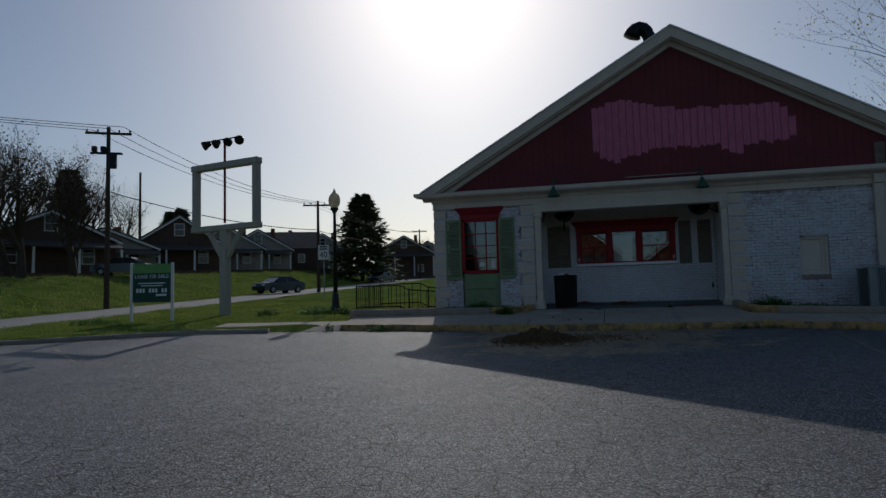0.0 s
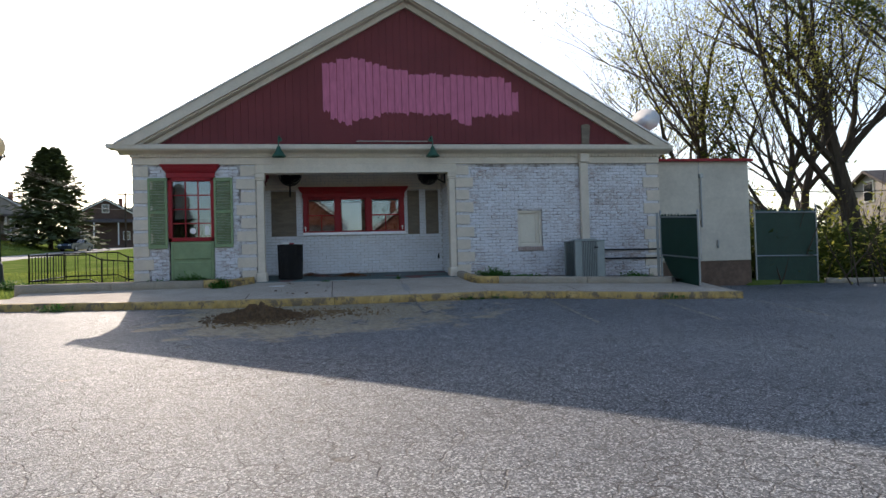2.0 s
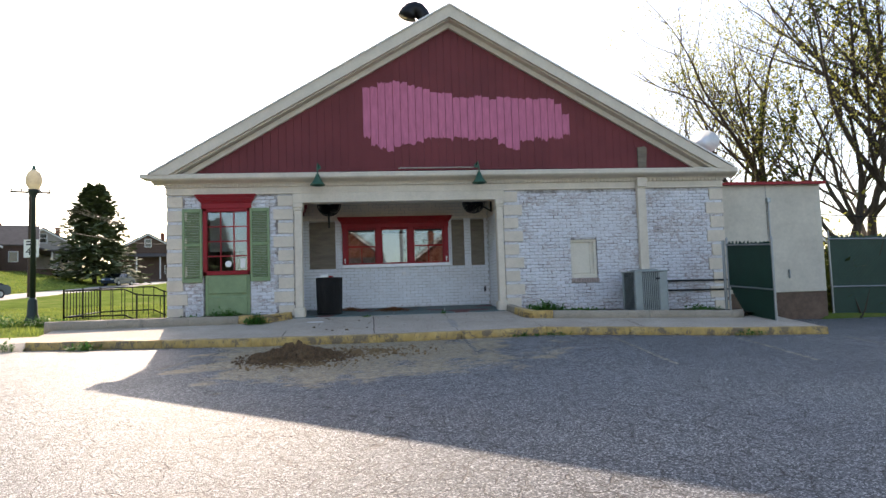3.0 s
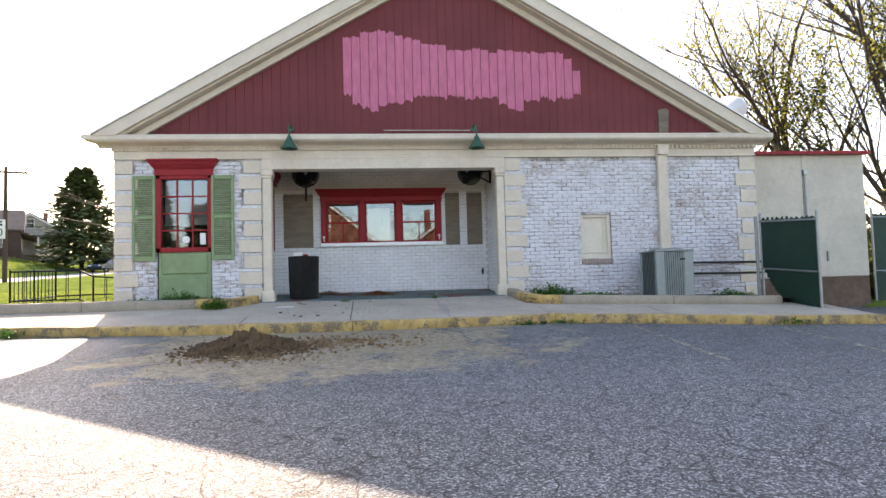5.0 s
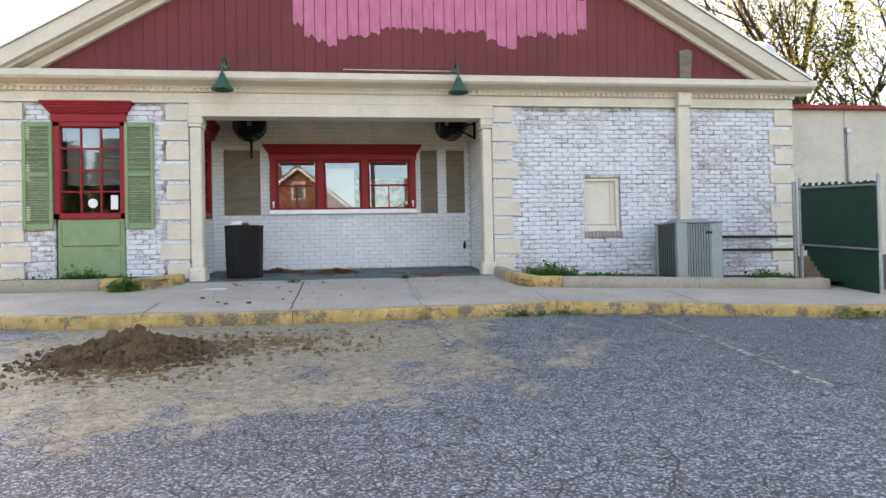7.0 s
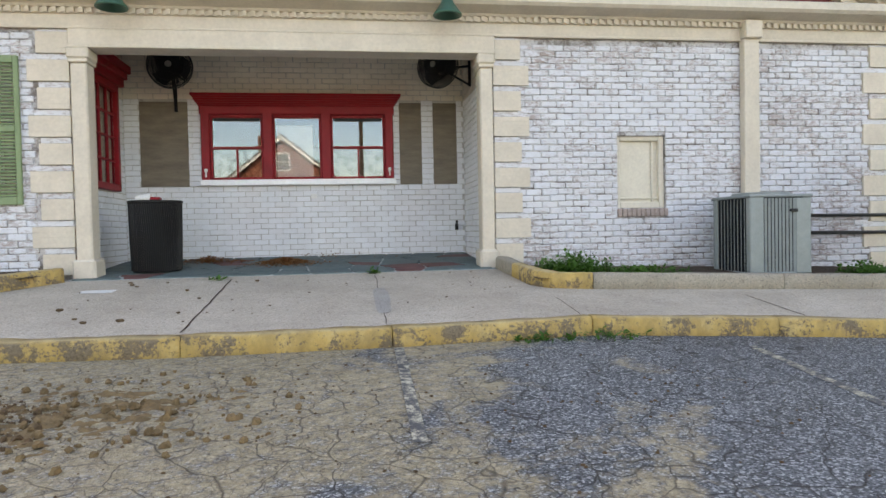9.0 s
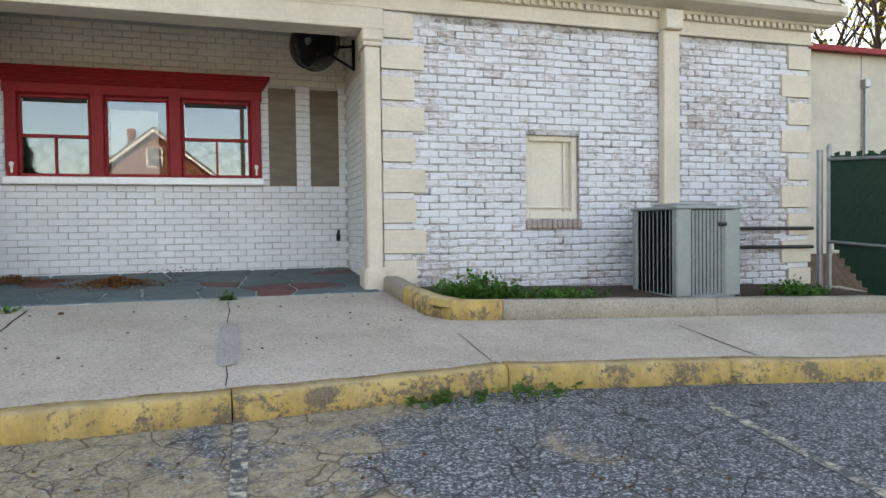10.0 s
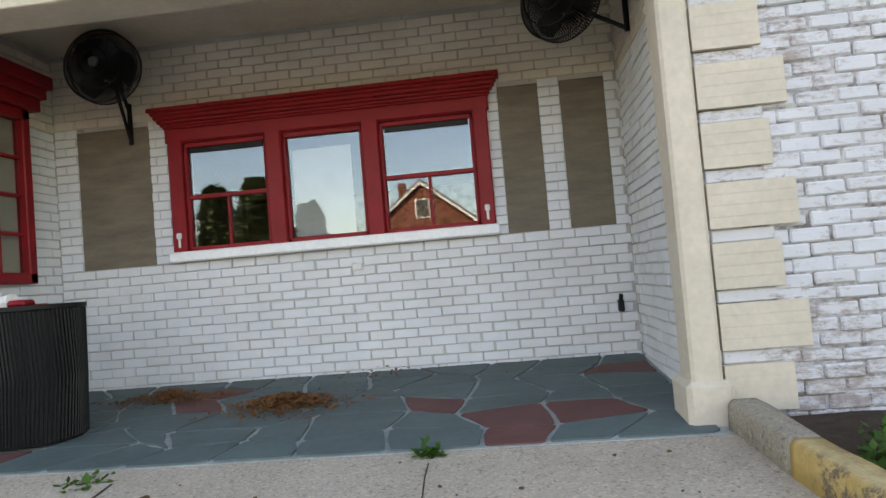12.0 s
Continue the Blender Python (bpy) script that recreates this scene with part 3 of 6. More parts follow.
gable = tagged(new("wall_gable"), "dark red vertical board gable with a pink patch", "wall", "", "structure")
part("gable_backing", Geo().prism([(0, 5.1), (W, 5.1), (W, rake(W) - 0.1), (RX, APEX - 0.3), (0, rake(0) - 0.1)], 1, 0.04, 0.29), "siding", gable)
bw = 0.2
k = 0
x = 0.0
while x < W - 0.01:
    x1 = min(W, x + bw)
    zl, zr = rake(x) - 0.28, rake(x1) - 0.28
    pts = [(x + 0.003, 5.42), (x1 - 0.003, 5.42), (x1 - 0.003, zr)]
    if x < RX < x1:
        pts.append((RX, APEX - 0.28))
    pts.append((x + 0.003, zl))
    part("board", Geo().prism(pts, 1, 0.0, 0.05), "siding", gable)
    # uneven brushed ends of the pink paint over an old sign
    xm = (x + x1) / 2
    if 4.95 < xm < 10.55:
        r = random.Random(k)
        f = (xm - 4.95) / 5.6
        top = 7.55 + 0.4 * math.exp(-((f - 0.17) / 0.16) ** 2) - 0.1 * f + 0.04 * noise.noise((xm * 2, 0, 0)) - (0.45 * max(0, f - 0.93) / 0.07)
        low = 6.35 - 0.26 * math.exp(-((f - 0.12) / 0.1) ** 2) - 0.27 * math.exp(-((f - 0.73) / 0.06) ** 2) + (0.4 * max(0, 0.05 - f) / 0.05) + 0.02 * f
        low += r.uniform(-0.07, 0.07)
        top += r.uniform(-0.05, 0.04)
        n = 5
        a = [(x + 0.007 + (bw - 0.014) * i / n, low + r.uniform(-0.05, 0.05)) for i in range(n + 1)]
        b = [(x + 0.007 + (bw - 0.014) * i / n, top + r.uniform(-0.03, 0.03)) for i in range(n, -1, -1)]
        part("pink_paint", Geo().prism(a + b, 1, -0.004, 0.002), "pink", gable, "pink paint brushed over an old sign")
    x = x1
    k += 1

# roof with overhang and its rake trim
g = Geo()
for s in (-1, 1):
    e = RX + s * 7.68
    g.prism([(RX, APEX), (RX, APEX + 0.03), (e, EAVE + 0.03), (e, EAVE)], 1, -0.42, 14.5)
structure("roof", g, "shingle", "grey shingle gable roof", "roof")
trim = tagged(new("trim_rake"), "two-step beige wooden rake trim of the gable", "trim", "", "structure")
for s in (-1, 1):
    e = RX + s * 7.66
    part("outer_board", Geo().prism([(RX, APEX - 0.002), (e, EAVE - 0.002), (e, EAVE - 0.02), (e - s * 0.45, EAVE - 0.02 + 0.0), (RX, APEX - 0.33)], 1, -0.4, -0.3), "beige", trim)
    part("soffit_board", Geo().prism([(RX, APEX - 0.30), (e - s * 0.5, EAVE + 0.02), (e - s * 0.6, EAVE + 0.01), (RX, APEX - 0.36)], 1, -0.3, 0.0), "beige", trim)
    part("inner_board", Geo().prism([(RX, APEX - 0.36), (e - s * 0.62, EAVE + 0.0), (e - s * 0.88, EAVE + 0.0), (RX, APEX - 0.51)], 1, -0.1, -0.005), "beige", trim)
    part("edge_flashing", Geo().prism([(RX, APEX + 0.035), (e + s * 0.02, EAVE + 0.035), (e + s * 0.02, EAVE - 0.01), (RX, APEX - 0.01)], 1, -0.44, -0.42), "white", trim)

ent = tagged(new("trim_cornice"), "beige cornice with a row of small dentils", "trim", "", "structure")
part("frieze", Geo().box(-0.02, W + 0.02, -0.03, 0.3, 4.93, 5.14, 0.006), "beige", ent)
part("moulding", Geo().box(-0.03, W + 0.03, -0.05, 0.0, 4.93, 4.965, 0.008), "beige", ent)
part("cornice", Geo().prism([(-0.10, 5.19), (-0.12, 5.22), (-0.34, 5.27), (-0.38, 5.31), (-0.38, 5.40), (-0.34, 5.43), (0.0, 5.44), (0.0, 5.19)], 0, -0.3, W + 0.3), "beige", ent)
part("bed_moulding", Geo().box(-0.05, W + 0.05, -0.06, 0.0, 5.12, 5.2, 0.006), "beige", ent)
den = mesh("dentil", Geo().box(0, 0.055, -0.095, -0.055, 5.125, 5.19), "beige")
for i in range(140):
    o = new("dentil", den)
    o.parent = ent
    o.location.x = 0.02 + i * 0.106
part("gutter_end", Geo().prism([(-0.3, 5.31), (-0.55, 5.34), (-0.55, 5.44), (-0.3, 5.43)], 1, -0.36, 0.1), "beige", ent)

beam = structure("trim_porch_beam", Geo().box(3.15, 8.69, -0.06, 0.3, 4.69, 4.93, 0.01).box(3.15, 8.69, -0.075, -0.05, 4.69, 4.73, 0.006), "beige", "beige beam over the porch opening", "beam")


def pilaster(x0, x1):
    p = tagged(new("pilaster"), "beige square porch pillar with moulded cap and base", "pillar", "porch pillars")
    part("shaft", Geo().box(x0, x1, -0.06, 0.22, FLOOR + 0.2, 4.5, 0.02), "beige", p)
    part("cap", Geo().box(x0 - 0.02, x1 + 0.02, -0.08, 0.24, 4.5, 4.55, 0.01).box(x0 - 0.035, x1 + 0.035, -0.095, 0.25, 4.55, 4.69, 0.02), "beige", p)
    part("base", Geo().box(x0 - 0.045, x1 + 0.045, -0.11, 0.27, FLOOR - 0.12, FLOOR + 0.24, 0.03), "beige", p)
    return p


pilaster(3.17, 3.37)
pilaster(8.47, 8.65)


# quoins: raised blocks of four courses, long and short in turn
def quoins(x_edge, direction, z_low, n, label):
    pitch = (4.975 - z_low) / n
    for i in range(n):
        wide = 0.505 if (i % 2 == 1) else 0.39
        z0 = z_low + i * pitch
        q = tagged(new("quoin"), label, "quoin", "quoins of the front wall")
        xa, xb = (x_edge, x_edge + wide) if direction > 0 else (x_edge - wide, x_edge)
        h = pitch - 0.085
        for c in range(4):
            part("course", Geo().box(xa, xb, -0.035, 0.02, z0 + h * c / 4, z0 + h * (c + 1) / 4, 0.0018), "beige", q)
        part("bed_brick", Geo().box(xa + 0.01, xb - 0.02, -0.003, 0.02, z0 + h + 0.006, z0 + pitch - 0.006, 0.006), "white_brick", q)


quoins(8.665, 1, 1.79, 9, "beige painted brick quoin beside the porch pillar")
quoins(3.15, -1, 1.79, 9, "beige painted brick quoin beside the porch pillar")
quoins(0.0, 1, 1.79, 9, "beige painted brick quoin at the building corner")
quoins(W, -1, 1.5, 9, "beige painted brick quoin at the building corner")

# downpipe box
dp = tagged(new("downpipe"), "beige square downpipe boxed against the brick", "downpipe")
part("shaft", Geo().box(12.36, 12.6, -0.13, 0.0, 1.5, 4.95, 0.012), "beige", dp)
part("head", Geo().box(12.35, 12.61, -0.2, 0.0, 4.95, 5.2, 0.012), "beige", dp)

# flagstone floor of the porch
def porch_z(y):
    return FLOOR + 0.065 * (y + 0.12)


g = Geo().add([(3.1, -0.24, porch_z(-0.24) - 0.012), (8.62, -0.24, porch_z(-0.24) - 0.012), (8.62, 2.12, porch_z(2.12) - 0.012), (3.1, 2.12, porch_z(2.12) - 0.012), (3.1, -0.24, 1.4), (8.62, -0.24, 1.4)], [(0, 1, 2, 3), (4, 5, 1, 0)])
porch_floor = structure("floor_porch", g, "grout", "grey and red flagstone porch floor", "floor")
rg = random.Random(5)
cells = []
cx, cy = 11, 6
grid = {}
for i in range(cx + 1):
    for j in range(cy + 1):
        dx = 0 if i in (0, cx) else rg.uniform(-0.17, 0.17)
        dy = 0 if j in (0, cy) else rg.uniform(-0.12, 0.12)
        grid[i, j] = Vector((3.14 + 5.44 * i / cx + dx + (0.14 * (j % 2) if 0 < i < cx else 0), -0.23 + 2.34 * j / cy + dy))
for i in range(cx):
    for j in range(cy):
        q = [grid[i, j], grid[i + 1, j], grid[i + 1, j + 1], grid[i, j + 1]]
        c = sum(q, Vector((0, 0))) / 4
        def cut(p, k=0.935):
            s = c + (p - c) * k
            return s
        pts = []
        for n in range(4):
            a, b = cut(q[n]), cut(q[(n + 1) % 4])
            pts += [a + (b - a) * 0.07, a + (b - a) * 0.5 + Vector((rg.uniform(-.02, .02), rg.uniform(-.02, .02))), a + (b - a) * 0.93]
        g = Geo()
        n = len(pts)
        vs = [(p.x, p.y, porch_z(p.y) + 0.001 * rg.random()) for p in pts] + [(p.x, p.y, porch_z(p.y) - 0.02) for p in pts]
        g.add(vs, [tuple(range(n))] + [(m, (m + 1) % n, n + (m + 1) % n, n + m) for m in range(n)])
        part("flagstone", g, "redstone" if rg.random() < 0.14 else "slate", porch_floor)

# stains and repairs on the apron
def slab_patch(cx, cy, rx, ry, seed, material, label):
    rs = random.Random(seed)
    g = Geo()
    pts = []
    for i in range(22):
        a = 6.283 * i / 22
        k = rs.uniform(0.9, 1.06)
        x = cx + rx * k * math.copysign(abs(math.cos(a)) ** 0.4, math.cos(a))
        y = cy + ry * k * math.copysign(abs(math.sin(a)) ** 0.4, math.sin(a))
        pts.append((x, y, slab(x, y) + 0.006))
    structure("pavement_stain", g.add(pts, [tuple(range(22))]), material, label, "stain")


slab_patch(6.97, -1.95, 0.085, 0.62, 2, "cement", "grey cement repair over a slab joint")
slab_patch(3.75, -1.0, 0.2, 0.09, 3, "white", "whitish paint spill on the concrete")

# ---- things on the front wall ----
def text(name, body, size, m, material, parent, extrude=0.003):
    cu = bpy.data.curves.new(name, 'FONT')
    cu.body, cu.size, cu.extrude, cu.align_x, cu.align_y = body, size, extrude, 'CENTER', 'CENTER'
    tmp = new("tmp", cu)
    me = bpy.data.meshes.new_from_object(tmp.evaluated_get(bpy.context.evaluated_depsgraph_get()))
    bpy.data.objects.remove(tmp)
    me.materials.clear()
    me.materials.append(MAT[material])
    o = new(name, me)
    o.parent = parent
    o.matrix_basis = m
    return o


def header(g, x0, x1, y, z0, z1, out):
    """A stepped, flaring moulded header."""
    prof = [(0.0, 0.0, 0.40), (0.018, 0.40, 0.47), (0.035, 0.47, 0.56), (0.06, 0.56, 0.66), (0.085, 0.66, 0.78), (0.105, 0.78, 0.88), (0.13, 0.88, 1.0)]
    for o, a, b in prof:
        o = o / 0.13 * out
        g.box(x0 - o, x1 + o, y - 0.05 - o, y + 0.02, z0 + (z1 - z0) * a, z0 + (z1 - z0) * b + 0.001, 0.008)
    g.box(x0 - 0.01, x1 + 0.01, y - 0.04, y + 0.02, z0, z1, 0.004)


door = tagged(new("door_1"), "green panelled door with a red twelve-pane window", "door", "", "structure")
g = Geo()
header(g, 0.86, 2.09, 0.0, 4.58, 4.93, 0.14)
part("header", g, "red", door, "flaring red wooden header")
g = Geo().box(0.88, 0.985, -0.03, 0.12, 2.88, 4.6, 0.01).box(1.975, 2.07, -0.03, 0.12, 2.88, 4.6, 0.01).box(0.88, 2.07, -0.03, 0.12, 2.88, 2.985, 0.01).box(0.88, 2.07, -0.03, 0.12, 4.5, 4.6, 0.01)
part("window_frame", g, "red", door)
for i in (1, 2):
    xm = 0.985 + 0.99 * i / 3
    part("glazing_bar", Geo().box(xm - 0.015, xm + 0.015, 0.02, 0.08, 2.985, 4.5, 0.004), "red", door)
for i in (1, 2, 3):
    zm = 2.985 + 1.515 * i / 4
    part("glazing_bar", Geo().box(0.985, 1.975, 0.025, 0.075, zm - 0.015, zm + 0.015, 0.004), "red", door)
for i in range(3):
    for j in range(4):
        xa, za = 0.985 + 0.33 * i, 2.985 + 0.37875 * j
        o = part("pane", Geo().box(xa, xa + 0.33, 0.048, 0.052, za, za + 0.37875), "glass", door)
        o.visible_shadow = False
part("round_notice", Geo().tube([(1.5, 0.03, 3.16), (1.5, 0.046, 3.16)], 0.08, 20), "white", door, "round white paper notice")
part("paper_notice", Geo().box(1.8, 1.92, 0.036, 0.046, 3.05, 3.3), "white", door, "small white paper notice")
part("door_body", Geo().box(0.93, 2.04, 0.0, 0.1, 1.72, 2.88, 0.01).box(0.9, 2.06, -0.02, 0.1, 1.72, 1.82, 0.01), "green", door)
part("door_panel", Geo().box(1.0, 1.97, -0.03, 0.02, 2.4, 2.84, 0.02), "green", door)
part("door_panel", Geo().box(1.0, 1.97, -0.03, 0.02, 1.86, 2.33, 0.02), "green", door)
part("inner_curtain", Geo().box(1.0, 1.96, 0.25, 0.27, 3.5, 4.5), "siding_far", door, "pale blind behind the panes")


def shutter(x):
    s = thing("window_shutter", "sage green louvred shutter beside the red window", "shutter", "shutters of the door window")
    x1, z0, z1 = x + 0.49, 2.7, 4.58
    g = Geo().box(x, x + 0.06, -0.055, -0.01, z0, z1, 0.008).box(x1 - 0.06, x1, -0.055, -0.01, z0, z1, 0.008)
    part("stile", g, "green", s)
    for z, h in ((z0, 0.1), (3.62, 0.08), (z1 - 0.09, 0.09)):
        part("rail", Geo().box(x + 0.06, x1 - 0.06, -0.055, -0.01, z, z + h, 0.006), "green", s)
    sl = mesh("slat", Geo().box(x + 0.06, x1 - 0.06, -0.02, 0.02, -0.003, 0.003, 0, Matrix.Rotation(0.7, 4, 'X')), "green")
    n = 0
    for a, b in ((z0 + 0.1, 3.62), (3.7, z1 - 0.09)):
        k = int((b - a) / 0.042)
        for i in range(k):
            o = new("slat", sl)
            o.parent = s
            o.location = (0, -0.032, a + (b - a) * (i + 0.5) / k)
    return s


shutter(0.38)
shutter(2.06)

# porch window
win = tagged(new("window_1"), "red three-part porch window with white sill", "window", "", "structure")
WX0, WX1, WZ0, WZ1, WY = 4.30, 7.40, 3.15, 4.25, 2.1
g = Geo()
header(g, WX0 - 0.01, WX1 + 0.01, WY, 4.22, 4.54, 0.12)
part("header", g, "red", win, "stepped red wooden header")
mull = [(WX0, WX0 + 0.14), (5.27, 5.43), (6.21, 6.37), (WX1 - 0.14, WX1)]
for a, b in mull:
    part("window_frame", Geo().box(a, b, WY - 0.05, WY + 0.12, WZ0, WZ1, 0.012), "red", win)
part("window_frame", Geo().box(WX0, WX1, WY - 0.03, WY + 0.12, WZ1 - 0.04, WZ1 + 0.02, 0.008), "red", win)
part("window_sill", Geo().box(WX0 - 0.02, WX1 + 0.03, WY - 0.11, WY + 0.1, WZ0 - 0.09, WZ0 + 0.005, 0.012), "aluminium", win, "white metal sill")
for (p, a), (b, q) in zip(mull, mull[1:]):
    s = part("sash", Geo().box(a, a + 0.032, WY + 0.0, WY + 0.08, WZ0 + 0.005, WZ1 - 0.04, 0.006).box(b - 0.032, b, WY + 0.0, WY + 0.08, WZ0 + 0.005, WZ1 - 0.04, 0.006).box(a, b, WY + 0.0, WY + 0.08, WZ0 + 0.005, WZ0 + 0.05, 0.006).box(a, b, WY + 0.0, WY + 0.08, WZ1 - 0.085, WZ1 - 0.04, 0.006), "red", win)
    pane = part("pane", Geo().box(a + 0.03, b - 0.03, WY + 0.042, WY + 0.046, WZ0 + 0.05, WZ1 - 0.085), "glass", win)
    pane.visible_shadow = False
    if a < 5.0 or a > 6.0:
        part("meeting_rail", Geo().box(a + 0.03, b - 0.03, WY + 0.005, WY + 0.07, 3.66, 3.70, 0.005), "red", win)
        # black strip stands in for the shade under the window head
        part("pane_head_shade", Geo().box(a + 0.05, b - 0.05, WY + 0.03, WY + 0.041, WZ1 - 0.135, WZ1 - 0.084, 0.003), "black", win, "shaded gap at the pane head, put in as a black strip")
        xm = (a + b) / 2
        part("glazing_bar", Geo().box(xm - 0.014, xm + 0.014, WY + 0.01, WY + 0.06, WZ0 + 0.05, 3.66, 0.004), "red", win)
    else:
        part("white_board", Geo().box(a + 0.06, b - 0.14, WY + 0.075, WY + 0.085, WZ0 + 0.06, WZ1 - 0.2), "white", win, "white board behind the middle pane")
for xl in (WX0 + 0.07, WX1 - 0.07):
    part("latch", Geo().box(xl - 0.025, xl + 0.025, WY - 0.062, WY - 0.05, 3.28, 3.34, 0.01).box(xl - 0.012, xl + 0.012, WY - 0.06, WY - 0.05, 3.2, 3.28, 0.004), "white", win, "small white latch plate")

# boarded openings in the porch wall
for a, b in ((3.36, 4.1), (7.51, 7.88), (8.08, 8.48)):
    p = thing("boarded_opening", "weathered grey plywood board filling an old opening", "board", "boards in the porch wall")
    part("board", Geo().box(a, b, 2.094, 2.111, 3.06, 4.42, 0.003), "board", p)
    part("batten", Geo().box(a + 0.004, b - 0.004, 2.088, 2.0945, 4.3, 4.41, 0.002), "board", p)

# red window on the west wall of the porch
w2 = tagged(new("window_2"), "red framed window with glazing bars facing the porch", "window", "", "structure")
g = Geo().box(3.28, 3.40, 0.58, 0.68, 2.96, 4.56, 0.01).box(3.28, 3.40, 1.56, 1.66, 2.96, 4.56, 0.01).box(3.28, 3.40, 0.58, 1.66, 2.96, 3.06, 0.01).box(3.28, 3.40, 0.58, 1.66, 4.46, 4.56, 0.01)
part("window_frame", g, "red", w2)
g = Geo().box(3.33, 3.46, 0.5, 1.74, 4.56, 4.68, 0.01).box(3.33, 3.50, 0.46, 1.78, 4.68, 4.78, 0.01).box(3.33, 3.54, 0.42, 1.82, 4.78, 4.9, 0.01)
part("header", g, "red", w2)
for z in (3.41, 3.76, 4.11):
    part("glazing_bar", Geo().box(3.31, 3.36, 0.68, 1.56, z - 0.014, z + 0.014, 0.004), "red", w2)
for y in (0.97, 1.27):
    part("glazing_bar", Geo().box(3.312, 3.358, y - 0.014, y + 0.014, 3.06, 4.46, 0.004), "red", w2)
o = part("pane", Geo().box(3.332, 3.336, 0.68, 1.56, 3.06, 4.46), "glass", w2)
o.visible_shadow = False
w2.matrix_basis = pose(-0.2, 0, 0)
part("blind", Geo().box(3.29, 3.3, 0.66, 1.58, 3.04, 4.48), "panel", w2, "cream blind behind the panes")

# small blocked window
sw = tagged(new("window_3"), "small window blocked with a cream panel", "window", "", "structure")
part("window_frame", Geo().box(10.47, 10.53, 0.06, 0.2, 2.53, 3.57, 0.008).box(11.12, 11.2, 0.06, 0.2, 2.53, 3.57, 0.008).box(10.53, 11.12, 0.06, 0.2, 3.5, 3.57, 0.008).box(10.53, 11.12, 0.06, 0.2, 2.53, 2.62, 0.008), "panel", sw)
part("panel", Geo().box(10.53, 11.12, 0.12, 0.15, 2.62, 3.5), "panel", sw)
part("stop_bead", Geo().box(10.53, 11.12, 0.09, 0.12, 2.66, 2.69, 0.006).box(11.02, 11.05, 0.09, 0.125, 2.62, 3.5, 0.006), "panel", sw)
br = mesh("sill_brick", Geo().box(0, 0.062, -0.03, 0.06, 0, 0.115, 0.008), "sill_brick")
for i in range(11):
    o = new("sill_brick", br)
    o.parent = sw
    o.location = (10.46 + i * 0.07, 0, 2.405)

# green gooseneck lamps on the cornice
for x in (3.82, 7.98):
    lamp = thing("wall_lamp", "green enamel gooseneck lamp above the porch", "lamp", "gooseneck lamps")
    pts = [(x, -0.0, 5.62), (x, -0.12, 5.68), (x, -0.3, 5.66), (x, -0.42, 5.52), (x, -0.44, 5.36)]
    part("arm", Geo().tube(pts, 0.018, 8), "lamp_green", lamp)
    part("wall_plate", Geo().tube([(x, 0.0, 5.62), (x, -0.03, 5.62)], 0.06, 14), "lamp_green", lamp)
    part("shade", Geo().lathe(x, -0.44, [(0.04, 5.36), (0.06, 5.3), (0.08, 5.25), (0.15, 5.14), (0.19, 5.09), (0.19, 5.07), (0.17, 5.07), (0.07, 5.2)], 20), "lamp_green", lamp, "", True)

bar = thing("sign_rail", "dark red metal rail above the cornice", "rail")
part("rail", Geo().box(4.4, 10.6, -0.07, -0.005, 5.50, 5.545, 0.006), "siding", bar)
part("rail_lip", Geo().box(5.9, 7.9, -0.09, -0.005, 5.555, 5.575, 0.004), "post", bar)
for i in range(6):
    part("bracket", Geo().box(4.6 + i * 1.15, 4.66 + i * 1.15, -0.05, 0, 5.44, 5.5, 0.004), "siding", bar)
wp = thing("wood_block", "weathered bare wood block fixed on the gable", "board")
part("block", Geo().prism([(12.47, 5.48), (12.69, 5.46), (12.73, 6.05), (12.66, 6.09), (12.47, 6.06)], 1, -0.05, 0.0), "board", wp)

# roof vent hood and dish
hood = thing("roof_vent", "dark curved metal vent hood on the roof", "vent")
pts = [(6.95, 2.5, 9.6), (6.95, 2.5, 10.6), (6.93, 2.5, 10.75), (6.87, 2.5, 10.88), (6.78, 2.5, 10.98), (6.66, 2.5, 11.02), (6.54, 2.5, 10.98), (6.44, 2.5, 10.88), (6.4, 2.5, 10.76)]
part("pipe", Geo().tube(pts, [0.2, 0.2, 0.21, 0.22, 0.23, 0.24, 0.25, 0.27, 0.29], 22), "black", hood, "", True)
dish = thing("satellite_dish", "pale satellite dish behind the eave", "dish")
part("reflector", Geo().tube([(15.85, 2.68, 6.72), (15.8, 2.58, 6.78), (15.78, 2.54, 6.8)], [0.1, 0.4, 0.46], 20), "white", dish, "", True)
part("mast", Geo().tube([(15.86, 2.7, 5.1), (15.86, 2.7, 6.72)], 0.03, 8), "galv", dish)

# ---- things in the porch and the bed ----
tb = thing("trash_bin", "black wire mesh trash bin with litter on top", "bin")
bx, by, bz = 4.0, 0.5, porch_z(0.5)
part("body", Geo().lathe(bx, by, [(0.31, bz), (0.315, bz + 0.02), (0.327, bz + 0.5), (0.335, bz + 0.93), (0.305, bz + 0.93), (0.29, bz + 0.4)], 36), "bin", tb)
part("rim", Geo().lathe(bx, by, [(0.33, bz + 0.92), (0.355, bz + 0.935), (0.355, bz + 0.965), (0.305, bz + 0.965), (0.305, bz + 0.92)], 36), "bin", tb)
wire = mesh("wire", Geo().tube([(0.32, 0, 0.02), (0.333, 0.03, 0.46), (0.342, 0.0, 0.93)], 0.006, 4), "black")
for i in range(80):
    o = new("wire", wire)
    o.parent = tb
    o.matrix_basis = pose(bx, by, bz, 0, 0, i * 4.5)
